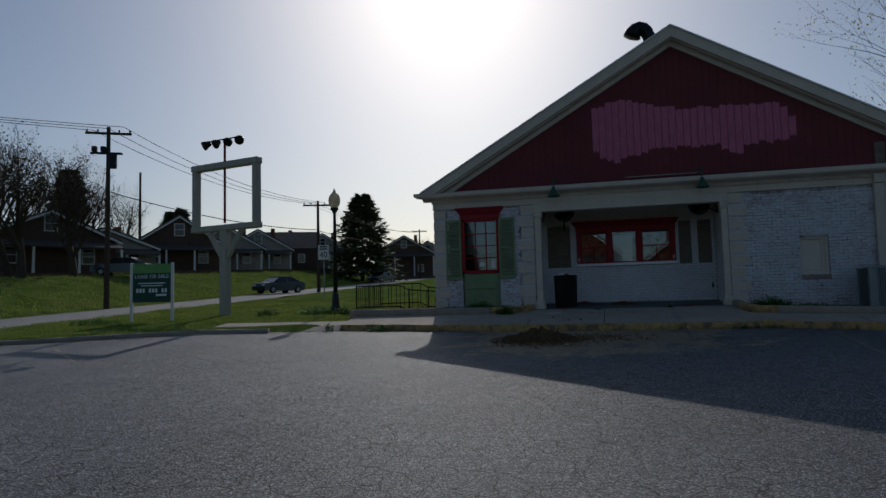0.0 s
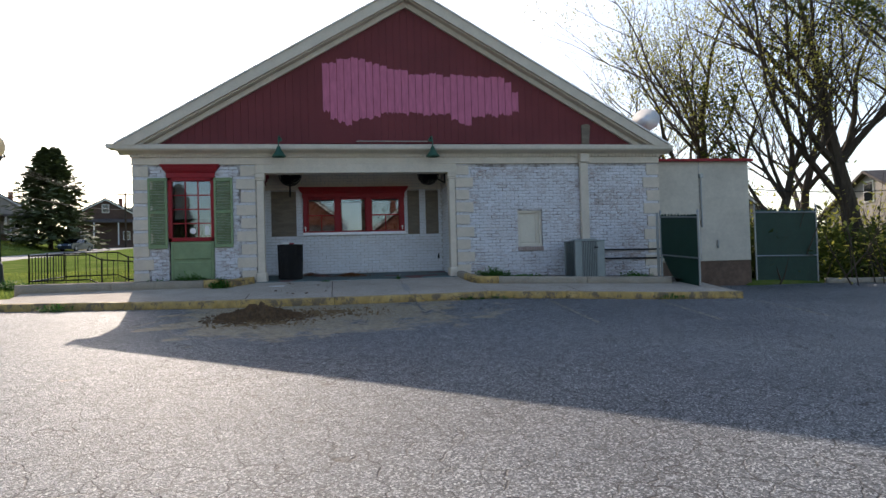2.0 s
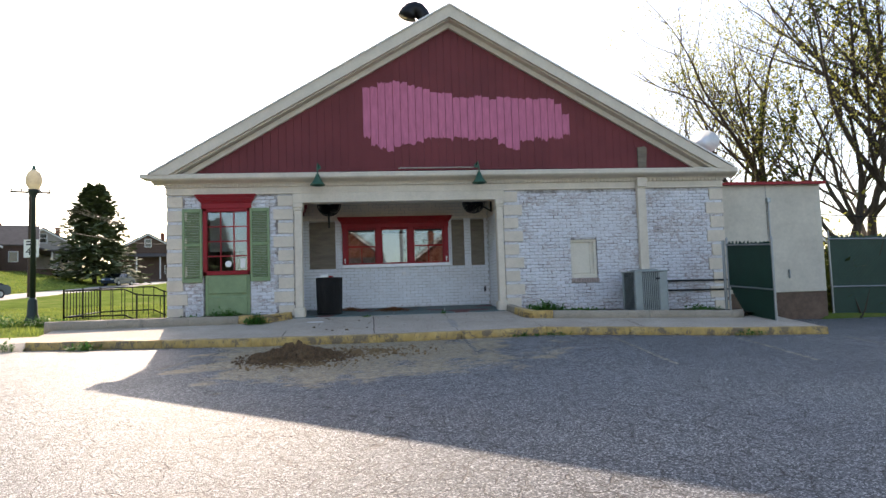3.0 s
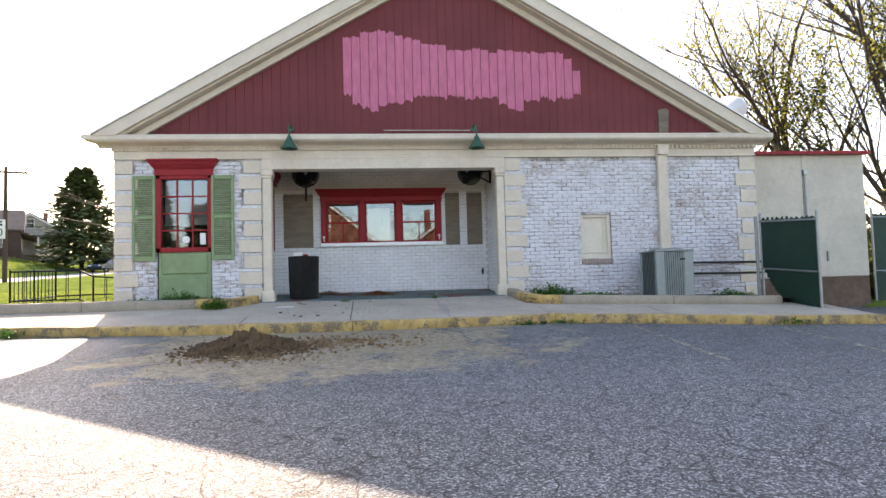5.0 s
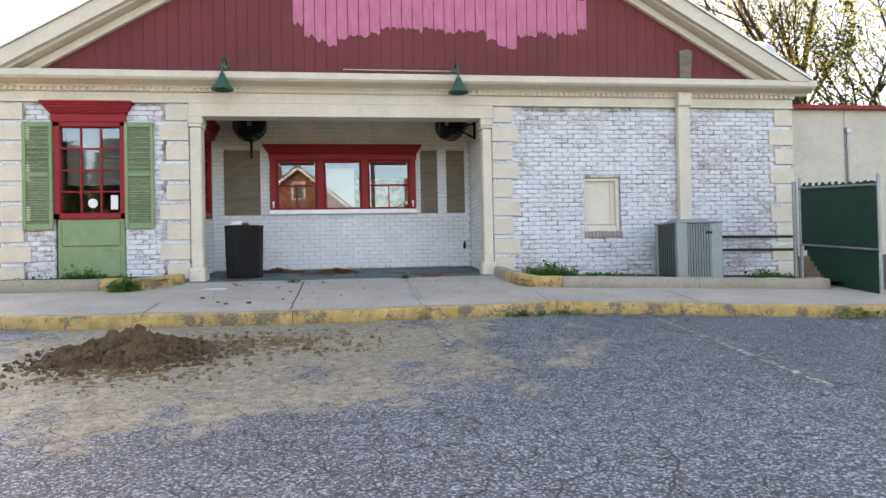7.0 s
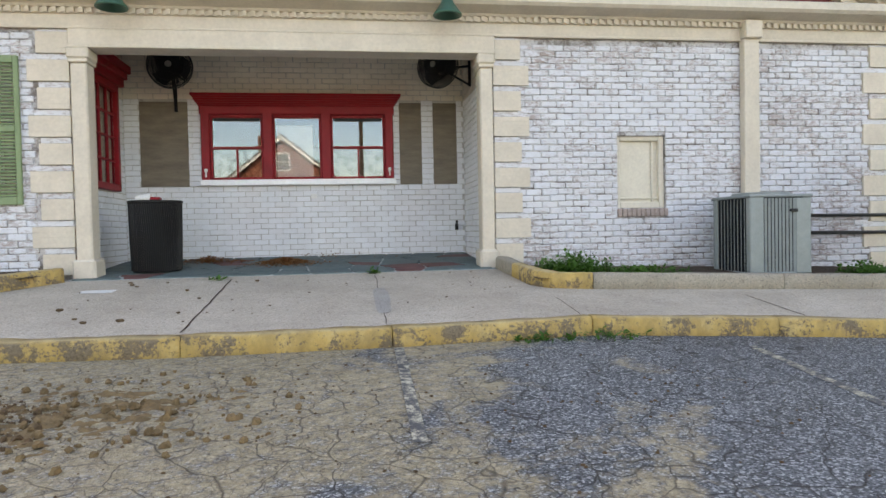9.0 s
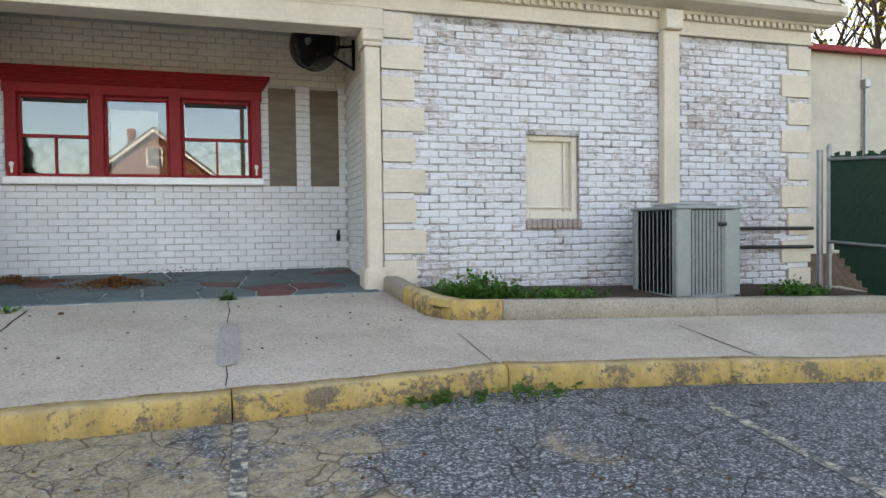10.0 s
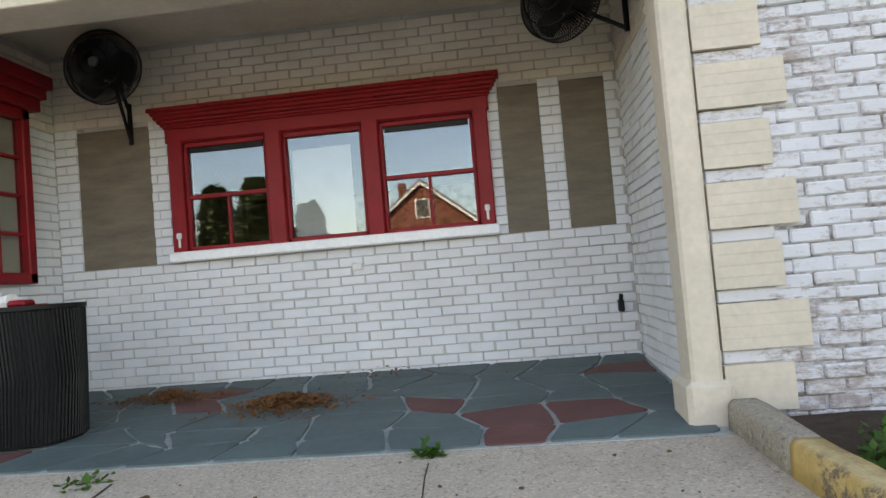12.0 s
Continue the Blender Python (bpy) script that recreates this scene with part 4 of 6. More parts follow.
for i in range(9):
    z = bz + 0.06 + i * 0.1
    r = 0.323 + 0.018 * i / 9
    part("hoop", Geo().tube([(bx + r * math.cos(a * math.pi / 18), by + r * math.sin(a * math.pi / 18), z) for a in range(37)], 0.003, 4, False), "black", tb)
litter = thing("paper_litter", "crumpled red and white paper cup litter", "litter")
part("cup", Geo().tube([(bx - 0.2, by - 0.15, bz + 0.99), (bx + 0.0, by - 0.18, bz + 1.0)], [0.045, 0.06], 12), "white", litter)
part("wrapper", Geo().box(bx - 0.02, bx + 0.12, by - 0.24, by - 0.1, bz + 0.96, bz + 1.01, 0.02), "red", litter)
part("liner", Geo().box(bx - 0.27, bx + 0.02, by - 0.12, by + 0.2, bz + 0.93, bz + 0.975, 0.02), "red", litter)


def wall_fan(x, y, z, yaw, bracket_to):
    f = thing("wall_fan", "black caged fan on a steel wall bracket", "fan", "porch fans", "", (x, y, z))
    f.matrix_basis = pose(x, y, z, 0, 0, yaw)
    r = 0.33
    g = Geo()
    for rr_, yy in ((r, -0.05), (r, 0.05), (0.24, -0.15), (0.12, -0.165)):
        g.tube([(rr_ * math.cos(a * math.pi / 16), yy, rr_ * math.sin(a * math.pi / 16)) for a in range(33)], 0.007, 5, False)
    cage = part("cage", g, "black", f)
    w = mesh("cage_wire", Geo().tube([(0.05, -0.17, 0), (0.24, -0.15, 0), (r, -0.05, 0), (r, 0.05, 0), (0.1, 0.14, 0)], 0.005, 4, False), "black")
    for k in range(90):
        o = new("cage_wire", w)
        o.parent = cage
        o.matrix_basis = Matrix.Rotation(2 * math.pi * k / 90, 4, 'Y')
    for k in range(3):
        blade = part("blade", Geo().prism([(0.05, -0.05), (0.22, -0.19), (0.29, -0.08), (0.3, 0.08), (0.2, 0.14), (0.06, 0.07)], 1, -0.004, 0.004), "black", f)
        blade.matrix_basis = pose(0, 0, 0, 0, 120 * k, 0) @ pose(0, 0, 0, 20, 0, 0)
    part("motor", Geo().tube([(0, -0.06, 0), (0, 0.02, 0), (0, 0.2, 0), (0, 0.24, 0)], [0.06, 0.09, 0.09, 0.05], 16), "black", f, "", True)
    part("hub", Geo().tube([(0, -0.185, 0), (0, -0.16, 0)], [0.04, 0.05], 12), "galv", f)
    part("bracket", Geo().tube([(0, 0.2, 0), bracket_to], 0.02, 6).tube([(bracket_to[0], bracket_to[1] - 0.01, bracket_to[2] + 0.08), (bracket_to[0], bracket_to[1] - 0.01, bracket_to[2] - 0.32)], 0.025, 6).tube([(0, 0.15, -0.02), (bracket_to[0], bracket_to[1] - 0.01, bracket_to[2] - 0.3)], 0.018, 6), "black", f)
    return f


wall_fan(3.97, 1.62, 4.87, 5, (0.0, 0.47, -0.3))
wall_fan(8.06, 1.2, 4.82, -35, (0.36, 0.40, 0.04))

sp = thing("wall_spigot", "dark metal spigot low on the porch wall", "tap")
part("body", Geo().box(8.42, 8.47, 2.02, 2.1, 2.27, 2.38, 0.01).tube([(8.44, 2.03, 2.36), (8.44, 1.98, 2.42)], 0.02, 8), "black", sp)
ot = thing("outlet_cover", "white outlet cover below the window sill", "outlet")
part("plate", Geo().box(6.02, 6.12, 2.075, 2.1, 2.84, 2.91, 0.006), "white", ot)

# air conditioner
ac = thing("air_conditioner", "grey outdoor condenser unit with louvred sides", "air conditioner")
AX0, AX1, AY0, AY1, AZ0, AZ1 = 11.70, 12.56, -1.27, -0.39, 1.58, 2.64
part("pad", Geo().box(AX0 - 0.05, AX1 + 0.05, AY0 - 0.05, AY1 + 0.03, AZ0 - 0.12, AZ0, 0.01), "kerb_bare", ac, "concrete pad")
part("core", Geo().box(AX0 + 0.03, AX1 - 0.03, AY0 + 0.03, AY1 - 0.03, AZ0, AZ1 - 0.03), "coil", ac)
for (cx_, cy_) in ((AX0, AY0), (AX1, AY0), (AX0, AY1), (AX1, AY1)):
    sx, sy = (0.1 if cx_ == AX0 else -0.1), (0.1 if cy_ == AY0 else -0.1)
    if cx_ == AX0 and cy_ == AY0:
        sx = 0.2
    part("corner_post", Geo().box(min(cx_, cx_ + sx), max(cx_, cx_ + sx), min(cy_, cy_ + sy), max(cy_, cy_ + sy), AZ0, AZ1 - 0.02, 0.015), "ac", ac)
part("top", Geo().box(AX0 - 0.015, AX1 + 0.015, AY0 - 0.015, AY1 + 0.015, AZ1 - 0.04, AZ1, 0.012).lathe(12.13, -0.83, [(0.36, AZ1), (0.36, AZ1 + 0.03), (0.3, AZ1 + 0.04), (0.3, AZ1)], 28), "ac", ac)
part("base_rail", Geo().box(AX0, AX1, AY0, AY1, AZ0 - 0.0, AZ0 + 0.06, 0.01), "ac", ac)
thin = mesh("fin", Geo().box(-0.016, 0.016, -0.004, 0.004, AZ0 + 0.06, AZ1 - 0.05, 0.001), "ac")
for i in range(9):
    o = new("louvre", thin)
    o.parent = ac
    o.matrix_basis = pose(AX0 + 0.225 + i * 0.05, AY0 + 0.014, 0, 0, 0, -38)
for i in range(9):
    o = new("louvre", thin)
    o.parent = ac
    o.matrix_basis = pose(AX0 + 0.012, AY0 + 0.14 + i * 0.078, 0, 0, 0, 50)
part("access_panel", Geo().box(AX1 - 0.22, AX1 - 0.02, AY0 - 0.005, AY0 + 0.03, AZ0 + 0.04, AZ1 - 0.05, 0.006), "ac", ac)
part("badge", Geo().box(12.24, 12.36, AY0 - 0.022, AY0 - 0.005, 2.41, 2.45, 0.008), "black", ac, "dark oval maker badge")
for z in (2.38, 2.12):
    p = thing("refrigerant_pipe", "dark insulated pipe along the brick wall", "pipe", "pipes of the condenser")
    part("pipe", Geo().tube([(12.5, -0.45, z), (12.95, -0.06, z), (14.86, -0.06, z - 0.02)], 0.025, 8), "black", p, "", True)

# ---- loose things ----
def weed(x, y, z, r, h, n, seed, material="weed", label="green weeds growing in the bed"):
    rr = random.Random(seed)
    g = Geo()
    for _ in range(n):
        a, d = rr.uniform(0, 6.283), r * rr.random() ** 0.7
        px, py = x + d * math.cos(a), y + d * math.sin(a) * 0.7
        hh = h * rr.uniform(0.35, 1.0) * (1 - 0.5 * d / r)
        b = rr.uniform(0, 6.283)
        lean = rr.uniform(0.1, 0.6) * hh
        ln = rr.uniform(0.03, 0.075)
        tip = Vector((px + lean * math.cos(b), py + lean * math.sin(b), z + hh))
        u = Vector((math.cos(b + 1.57), math.sin(b + 1.57), 0)) * 0.006
        root = Vector((px, py, z - 0.02))
        g.add([root - u, root + u, tip], [(0, 1, 2)])
        for _k in range(3):
            c = root.lerp(tip, rr.uniform(0.4, 1.0))
            q = Vector((rr.uniform(-1, 1), rr.uniform(-1, 1), rr.uniform(-0.3, 0.7))).normalized()
            s = q.cross(Vector((0, 0, 1))).normalized() * ln * 0.32
            g.add([c, c + q * ln * 0.5 + s, c + q * ln, c + q * ln * 0.5 - s], [(0, 1, 2, 3)])
    t = thing("weeds", label, "weed", "weeds", "stuff")
    part("leaves", g, material, t)
    return t


weed(9.45, -0.95, 1.68, 0.5, 0.34, 480, 1)
weed(9.15, -1.15, 1.66, 0.26, 0.18, 160, 2)
weed(10.3, -1.0, 1.66, 0.65, 0.12, 260, 3)
weed(13.4, -1.2, 1.52, 0.45, 0.3, 260, 4)
weed(13.9, -0.8, 1.5, 0.4, 0.22, 140, 5)
weed(1.5, -0.5, 1.78, 0.4, 0.32, 240, 6)
weed(2.35, -0.95, 1.62, 0.28, 0.35, 180, 7)
weed(0.7, -0.4, 1.78, 0.4, 0.14, 120, 8)
weed(6.96, -0.3, 1.71, 0.07, 0.09, 26, 9, label="small weed in the pavement joint")
weed(9.0, -3.15, 1.25, 0.45, 0.09, 45, 10, label="weeds at the foot of the kerb")
weed(8.4, -3.2, 1.23, 0.3, 0.08, 60, 11, label="weeds at the foot of the kerb")
weed(13.2, -3.7, 1.12, 0.4, 0.12, 50, 12, label="weeds at the foot of the kerb")
weed(-0.9, -2.55, 1.27, 0.4, 0.2, 120, 13, label="weeds at the foot of the kerb")
weed(-2.6, -2.3, 1.3, 0.15, 0.3, 50, 14, label="weeds at the foot of the kerb")
weed(4.95, -0.4, 1.69, 0.2, 0.04, 24, 15, label="small weeds in the pavement joint")


def clod(g, s, k, rr):
    """An irregular lump of earth."""
    vs = []
    for i, (z, r) in enumerate(((-0.7, 0.6), (-0.1, 1.0), (0.45, 0.75))):
        for n in range(6):
            a = 1.047 * n + 0.5 * i
            q = r * rr.uniform(0.6, 1.25)
            vs.append(k @ Vector((s * q * math.cos(a), s * q * math.sin(a), s * (z + rr.uniform(-0.2, 0.2)))))
    fs = [(i * 6 + n, i * 6 + (n + 1) % 6, (i + 1) * 6 + (n + 1) % 6, (i + 1) * 6 + n) for i in range(2) for n in range(6)]
    g.add(vs, fs + [tuple(range(6)), tuple(range(12, 18))])


def mound(name, cx, cy, rx, ry, h, seed, material, label, lumps, zf=lot):
    t = thing(name, label, "soil", "", "")
    rr = random.Random(seed)
    n = 100
    g = Geo()
    vs = []
    for i in range(n + 1):
        for j in range(n + 1):
            u, v = 2 * i / n - 1, 2 * j / n - 1
            d = math.sqrt(u * u + v * v)
            x, y = cx + u * rx, cy + v * ry
            e = max(0, 1 - d ** 1.3 * (1 + 0.35 * noise.noise((u * 2 + seed, v * 2, 1))))
            z = h * e * (0.6 + 0.8 * abs(noise.noise((u * 3, v * 3, seed)))) + (0.04 + 0.3 * h) * e ** 0.5 * noise.noise((u * 7, v * 7, seed)) + (0.03 + 0.2 * h) * e ** 0.5 * noise.noise((u * 17, v * 17, seed)) + (0.02 + 0.1 * h) * e ** 0.5 * noise.noise((u * 34, v * 34, seed)) - 0.02
            vs.append((x, y, zf(x, y) + z))
    g.add(vs, [(i * (n + 1) + j, (i + 1) * (n + 1) + j, (i + 1) * (n + 1) + j + 1, i * (n + 1) + j + 1) for i in range(n) for j in range(n)])
    part("earth", g, material, t)
    g = Geo()
    for _ in range(lumps):
        a, d = rr.uniform(0, 6.283), rr.random() ** 0.6 * 1.25
        x, y = cx + rx * d * math.cos(a), cy + ry * d * math.sin(a)
        s = 0.003 + 0.034 * rr.random() ** 7
        z = zf(x, y) + h * max(0, 1 - d ** 1.3) * 0.7 + s * 0.2
        k = Matrix.Translation((x, y, z)) @ Euler((rr.uniform(0, 3), rr.uniform(0, 3), rr.uniform(0, 3))).to_matrix().to_4x4()
        clod(g, s, k, rr)
    tagged(part("loose_earth", g, material, t), "crumbled clods of earth", "", "", "stuff")
    return t


mound("dirt_pile", 3.75, -5.15, 0.9, 0.8, 0.29, 3, "clod", "low heap of dry brown earth on the asphalt", 3200)
mound("dirt_spread", 4.9, -4.75, 1.25, 0.8, 0.03, 8, "mud_clod", "thin spread of crumbled brown earth", 1000)
mound("dirt_spread", 3.9, -6.1, 1.0, 0.55, 0.02, 5, "mud_clod", "thin spread of crumbled brown earth", 500)
rr = random.Random(12)
g = Geo()
for _ in range(420):
    x, y = rr.uniform(2.2, 9.5), rr.gauss(-5.0, 0.9)
    s = rr.uniform(0.003, 0.012)
    if y > along(KERB, x) - 0.06:
        continue
    g.box(-s, s, -s, s * 0.8, -s * 0.6, s * 0.6, s * 0.4, Matrix.Translation((x, y, lot(x, y) + s * 0.3)) @ Matrix.Rotation(rr.uniform(0, 3), 4, 'Z'))
for _ in range(60):
    x, y = rr.uniform(3.6, 8.6), rr.uniform(-2.9, -0.4)
    s = rr.uniform(0.005, 0.03) if x < 5.5 else rr.uniform(0.004, 0.012)
    g.box(-s * 1.3, s, -s, s * 0.8, -s * 0.4, s * 0.5, s * 0.35, Matrix.Translation((x, y, apron(x, y) + s * 0.2)) @ Matrix.Rotation(rr.uniform(0, 3), 4, 'Z'))
tagged(part("crumbs", g, "clod"), "scattered crumbs of earth on the paving", "soil", "", "stuff")


def leaf_pile(cx, cy, rx, ry, n, seed):
    rr = random.Random(seed)
    g = Geo()
    for _ in range(n):
        a, d = rr.uniform(0, 6.283), abs(rr.gauss(0, 0.5))
        x, y = cx + rx * d * math.cos(a), cy + ry * d * math.sin(a)
        z = porch_z(y) + 0.005 + max(0, 0.1 * (1 - d)) * rr.random()
        s = rr.uniform(0.014, 0.03)
        k = Matrix.Translation((x, y, z)) @ Euler((rr.uniform(-.6, .6), rr.uniform(-.6, .6), rr.uniform(0, 6))).to_matrix().to_4x4()
        g.add([k @ Vector(p) for p in ((-s, 0, 0.004), (0, -s * 0.5, 0), (s, 0, 0.006), (0, s * 0.5, 0))], [(0, 1, 2), (0, 2, 3)])
    t = thing("leaf_pile", "heap of dry brown leaves on the flagstones", "leaves", "leaf heaps", "stuff")
    part("leaves", g, "leaf", t)


leaf_pile(5.68, 1.0, 0.55, 0.32, 1500, 1)
leaf_pile(4.5, 1.45, 0.6, 0.2, 600, 2)
leaf_pile(6.3, 1.8, 1.6, 0.2, 60, 3)

# ---- annex, gates and fence ----
an = thing("annex", "cream stucco side building with a red roof edge", "building")
part("wall", Geo().box(14.9, 18.2, 0.6, 6.0, 1.95, 5.08, 0.015), "stucco", an)
part("plinth", Geo().box(14.9, 18.22, 0.63, 6.0, 0.8, 1.96, 0.02), "stone", an, "brown rubble stone base")
part("roof", Geo().prism([(0.45, 5.06), (0.45, 5.14), (6.1, 5.5), (6.1, 5.42)], 0, 14.88, 18.3), "red", an, "rusty red metal roof edge")
part("conduit", Geo().tube([(16.55, 0.56, 3.0), (16.55, 0.56, 4.6)], 0.025, 8).box(16.49, 16.6, 0.5, 0.6, 4.55, 4.68, 0.01), "galv", an)
part("handle", Geo().box(17.05, 17.09, 0.54, 0.6, 2.35, 2.6, 0.008), "galv", an)
part("door_seam", Geo().box(16.5, 16.515, 0.592, 0.6, 1.97, 5.06), "mortar", an)


def gate(a, b, z0, z1, sag, seed, curl=0.05):
    """A chain-link gate leaf filled with green slats, hung askew."""
    t = thing("chain_link_gate", "sagging chain-link gate filled with dark green slats", "gate", "yard gates")
    a, b = Vector(a), Vector(b)
    d = b - a
    up = Vector((0, 0, 1))

    def at(u, w):
        p = a + d * u
        low = z0 - sag * u
        return Vector((p.x, p.y, low + (z1 - z0) * w))
    q = Vector((d.y, -d.x, 0)).normalized()
    for u in (0, 1):
        part("post", Geo().tube([at(u, -0.02), at(u, 1.06)], 0.03, 8).tube([at(u, 1.06), at(u, 1.09)], [0.04, 0.015], 8), "galv", t)
    for w in (0.0, 0.42, 0.985):
        part("rail", Geo().tube([at(0, w) + q * 0.03, at(1, w) + q * 0.03], 0.022, 8), "galv", t)
    n = max(8, int(d.length / 0.075))
    rs = random.Random(seed)
    for i in range(n):
        u0, u1 = (i + 0.015) / n, (i + 0.985) / n
        lift = curl * max(0, 1 - u0 * 1.9) ** 1.6
        p = [at(u0, lift), at(u1, lift), at(u1, 1.0 + 0.02 * (i % 2) + rs.uniform(0, 0.02)), at(u0, 1.0 + 0.02 * (i % 2) + rs.uniform(0, 0.02))]
        part("slat", Geo().add([v for v in p] + [v + q * 0.008 for v in p], [(0, 1, 2, 3), (4, 5, 6, 7), (0, 1, 5, 4), (1, 2, 6, 5), (2, 3, 7, 6), (3, 0, 4, 7)]), "fence_green", t)
    g = Geo()
    m = int(d.length / 0.12)
    for i in range(-14, m + 14):
        for s in (1, -1):
            u0 = i / m
            u1 = u0 + s * (z1 - z0) / d.length
            lo, hi = (u0, 0.0), (u1, 1.0)
            def clip(p, r):
                (ua, wa), (ub, wb) = p, r
                if ua < 0:
                    f = (0 - ua) / (ub - ua) if ub != ua else 2
                    return (0, wa + (wb - wa) * f)
                if ua > 1:
                    f = (1 - ua) / (ub - ua) if ub != ua else 2
                    return (1, wa + (wb - wa) * f)
                return (ua, wa)
            if (u0 < 0 and u1 < 0) or (u0 > 1 and u1 > 1):
                continue
            l2, h2 = clip(lo, hi), clip(hi, lo)
            g.tube([at(*l2) + q * 0.014, at(*h2) + q * 0.014], 0.002, 3, False)
    part("chain_mesh", g, "fence_green", t)
    return t


gate((14.55, -0.62, 0), (14.70, -2.38, 0), 1.38, 3.3, 0.13, 1, 0.42)
gate((18.5, 0.8, 0), (20.6, 0.7, 0), 1.03, 3.5, 0.03, 2)
fp = thing("fence_post", "galvanised steel fence post at the corner", "fence post")
part("post", Geo().tube([(14.5, -0.52, 1.2), (14.5, -0.52, 3.4)], 0.04, 10), "galv", fp)
kerb_run("kerb_yard", [(20.7, 0.4), (25.0, -0.8), (30.0, -2.2)], 0.25, 0.16, "kerb_bare", "pale concrete edging beside the yard")


# ---- trees ----
def tree(x, y, z, h, seed, leaves, leaf_mat, label, spread=0.5, ivy=0, trunk_r=0.28, limbs=5, lean=0.0, leafsize=0.11):
    rr = random.Random(seed)
    t = thing("tree", label, "tree", "", "", (x, y, z))
    g, tips = Geo(), []

    def grow(p, d, length, r, depth):
        pts, rad = [p], [r]
        n = 4
        for i in range(n):
            d = (d + Vector((rr.uniform(-1, 1), rr.uniform(-1, 1), rr.uniform(-0.5, 0.9))) * 0.16).normalized()
            p = p + d * length / n
            pts.append(p)
            rad.append(r * (1 - 0.5 * (i + 1) / n))
        g.tube(pts, rad, 8 if depth == 0 else (5 if depth < 3 else 3), depth < 2)
        if depth >= 2:
            tips.extend(pts[1:])
        if depth == 5:
            return
        k = limbs if depth == 0 else (3 if depth < 3 else 2)
        for i in range(k):
            f = rr.uniform(0.35, 1.0) if depth else rr.uniform(0.5, 1.0)
            j = min(n, max(1, int(f * n + 0.5)))
            a = rr.uniform(0, 6.283)
            side = Vector((math.cos(a), math.sin(a), rr.uniform(-0.05, 0.5)))
            nd = (d * (1 - spread) + side * spread * 1.2 + Vector((0, 0, 0.12))).normalized()
            grow(pts[j], nd, length * rr.uniform(0.55, 0.8), rad[j] * rr.uniform(0.5, 0.75), depth + 1)
        grow(pts[-1], d, length * 0.7, rad[-1], depth + 1)

    grow(Vector((0, 0, -0.3)), Vector((lean, 0, 1)).normalized(), h * 0.36, trunk_r, 0)
    part("trunk", g, "bark", t)
    lg = Geo()
    for _ in range(leaves):
        c = rr.choice(tips) + Vector((rr.gauss(0, 0.25), rr.gauss(0, 0.25), rr.gauss(0, 0.25)))
        q = Vector((rr.uniform(-1, 1), rr.uniform(-1, 1), rr.uniform(-1, 1))).normalized()
        s = q.cross(Vector((rr.uniform(-1, 1), 0.3, 1))).normalized()
        ln = rr.uniform(0.5, 1.2) * leafsize
        lg.add([c, c + q * ln * 0.5 + s * ln * 0.3, c + q * ln, c + q * ln * 0.5 - s * ln * 0.3], [(0, 1, 2, 3)])
    if leaves:
        part("crown", lg, leaf_mat, t)
    if ivy:
        ig = Geo()
        for _ in range(ivy):
            v = Vector(g.v[rr.randrange(min(len(g.v), 700))])
            c = v + Vector((rr.gauss(0, 0.1), rr.gauss(0, 0.1), rr.gauss(0, 0.15)))
            q = Vector((rr.uniform(-1, 1), rr.uniform(-1, 1), rr.uniform(-1, 1))).normalized()
            s = q.cross(Vector((0.2, 0.3, 1))).normalized()
            ln = rr.uniform(0.08, 0.16)
            ig.add([c, c + q * ln * 0.5 + s * ln * 0.4, c + q * ln, c + q * ln * 0.5 - s * ln * 0.4], [(0, 1, 2, 3)])
        part("ivy", ig, "ivy", t, "dark ivy climbing the trunk")
    return t


SPRING = "bare spring tree with ivy and sparse yellow-green leaves"
tree(22.5, 9.0, 1.3, 15, 11, 6000, "bud", SPRING, 0.5, 900, 0.3, 5, -0.12)
tree(25.5, 4.5, 1.0, 18, 12, 6000, "bud", SPRING, 0.5, 1600, 0.42, 6, -0.1)
tree(27.5, 0.5, 0.8, 17, 13, 4000, "bud", SPRING, 0.5, 1500, 0.38, 5, -0.12)
tree(20.5, 15.0, 1.7, 13, 14, 5000, "bud", SPRING, 0.55, 200, 0.22, 5)
tree(24.5, 14.0, 1.5, 16, 18, 5000, "bud", SPRING, 0.5, 300, 0.26, 6)
tree(30.0, 3.0, 0.8, 16, 19, 5000, "bud", SPRING, 0.5, 900, 0.3, 6)
tree(21.8, 5.0, 1.2, 13, 20, 6000, "bud", SPRING, 0.5, 900, 0.24, 6, 0.1)
tree(28.5, 12.0, 1.0, 17, 15, 5000, "bud", SPRING, 0.5, 600, 0.3, 5)
tree(33.0, 6.0, 0.8, 18, 16, 6000, "bud", SPRING, 0.5, 900, 0.35, 5)
tree(17.5, 24.0, 2.4, 13, 17, 0, "bud", "bare leafless tree behind the building", 0.4, 0, 0.2, 4)
rr = random.Random(77)
g = Geo()
for _ in range(16000):
    x, y = rr.uniform(20.5, 40), rr.uniform(-1.5, 26)
    if y < (x - 20) * -0.1:
        continue
    h = abs(rr.gauss(0, 1.4))
    c = Vector((x, y, land(x, y) + h))
    q = Vector((rr.uniform(-1, 1), rr.uniform(-1, 1), rr.uniform(-0.3, 1))).normalized()
    s = q.cross(Vector((0.2, 0.3, 1))).normalized()
    ln = rr.uniform(0.08, 0.3)
    g.add([c, c + q * ln * 0.5 + s * ln * 0.25, c + q * ln, c + q * ln * 0.5 - s * ln * 0.25], [(0, 1, 2, 3)])
tagged(part("undergrowth", g, "bud"), "tangled yellow-green undergrowth beneath the trees", "undergrowth", "", "stuff")
g = Geo()
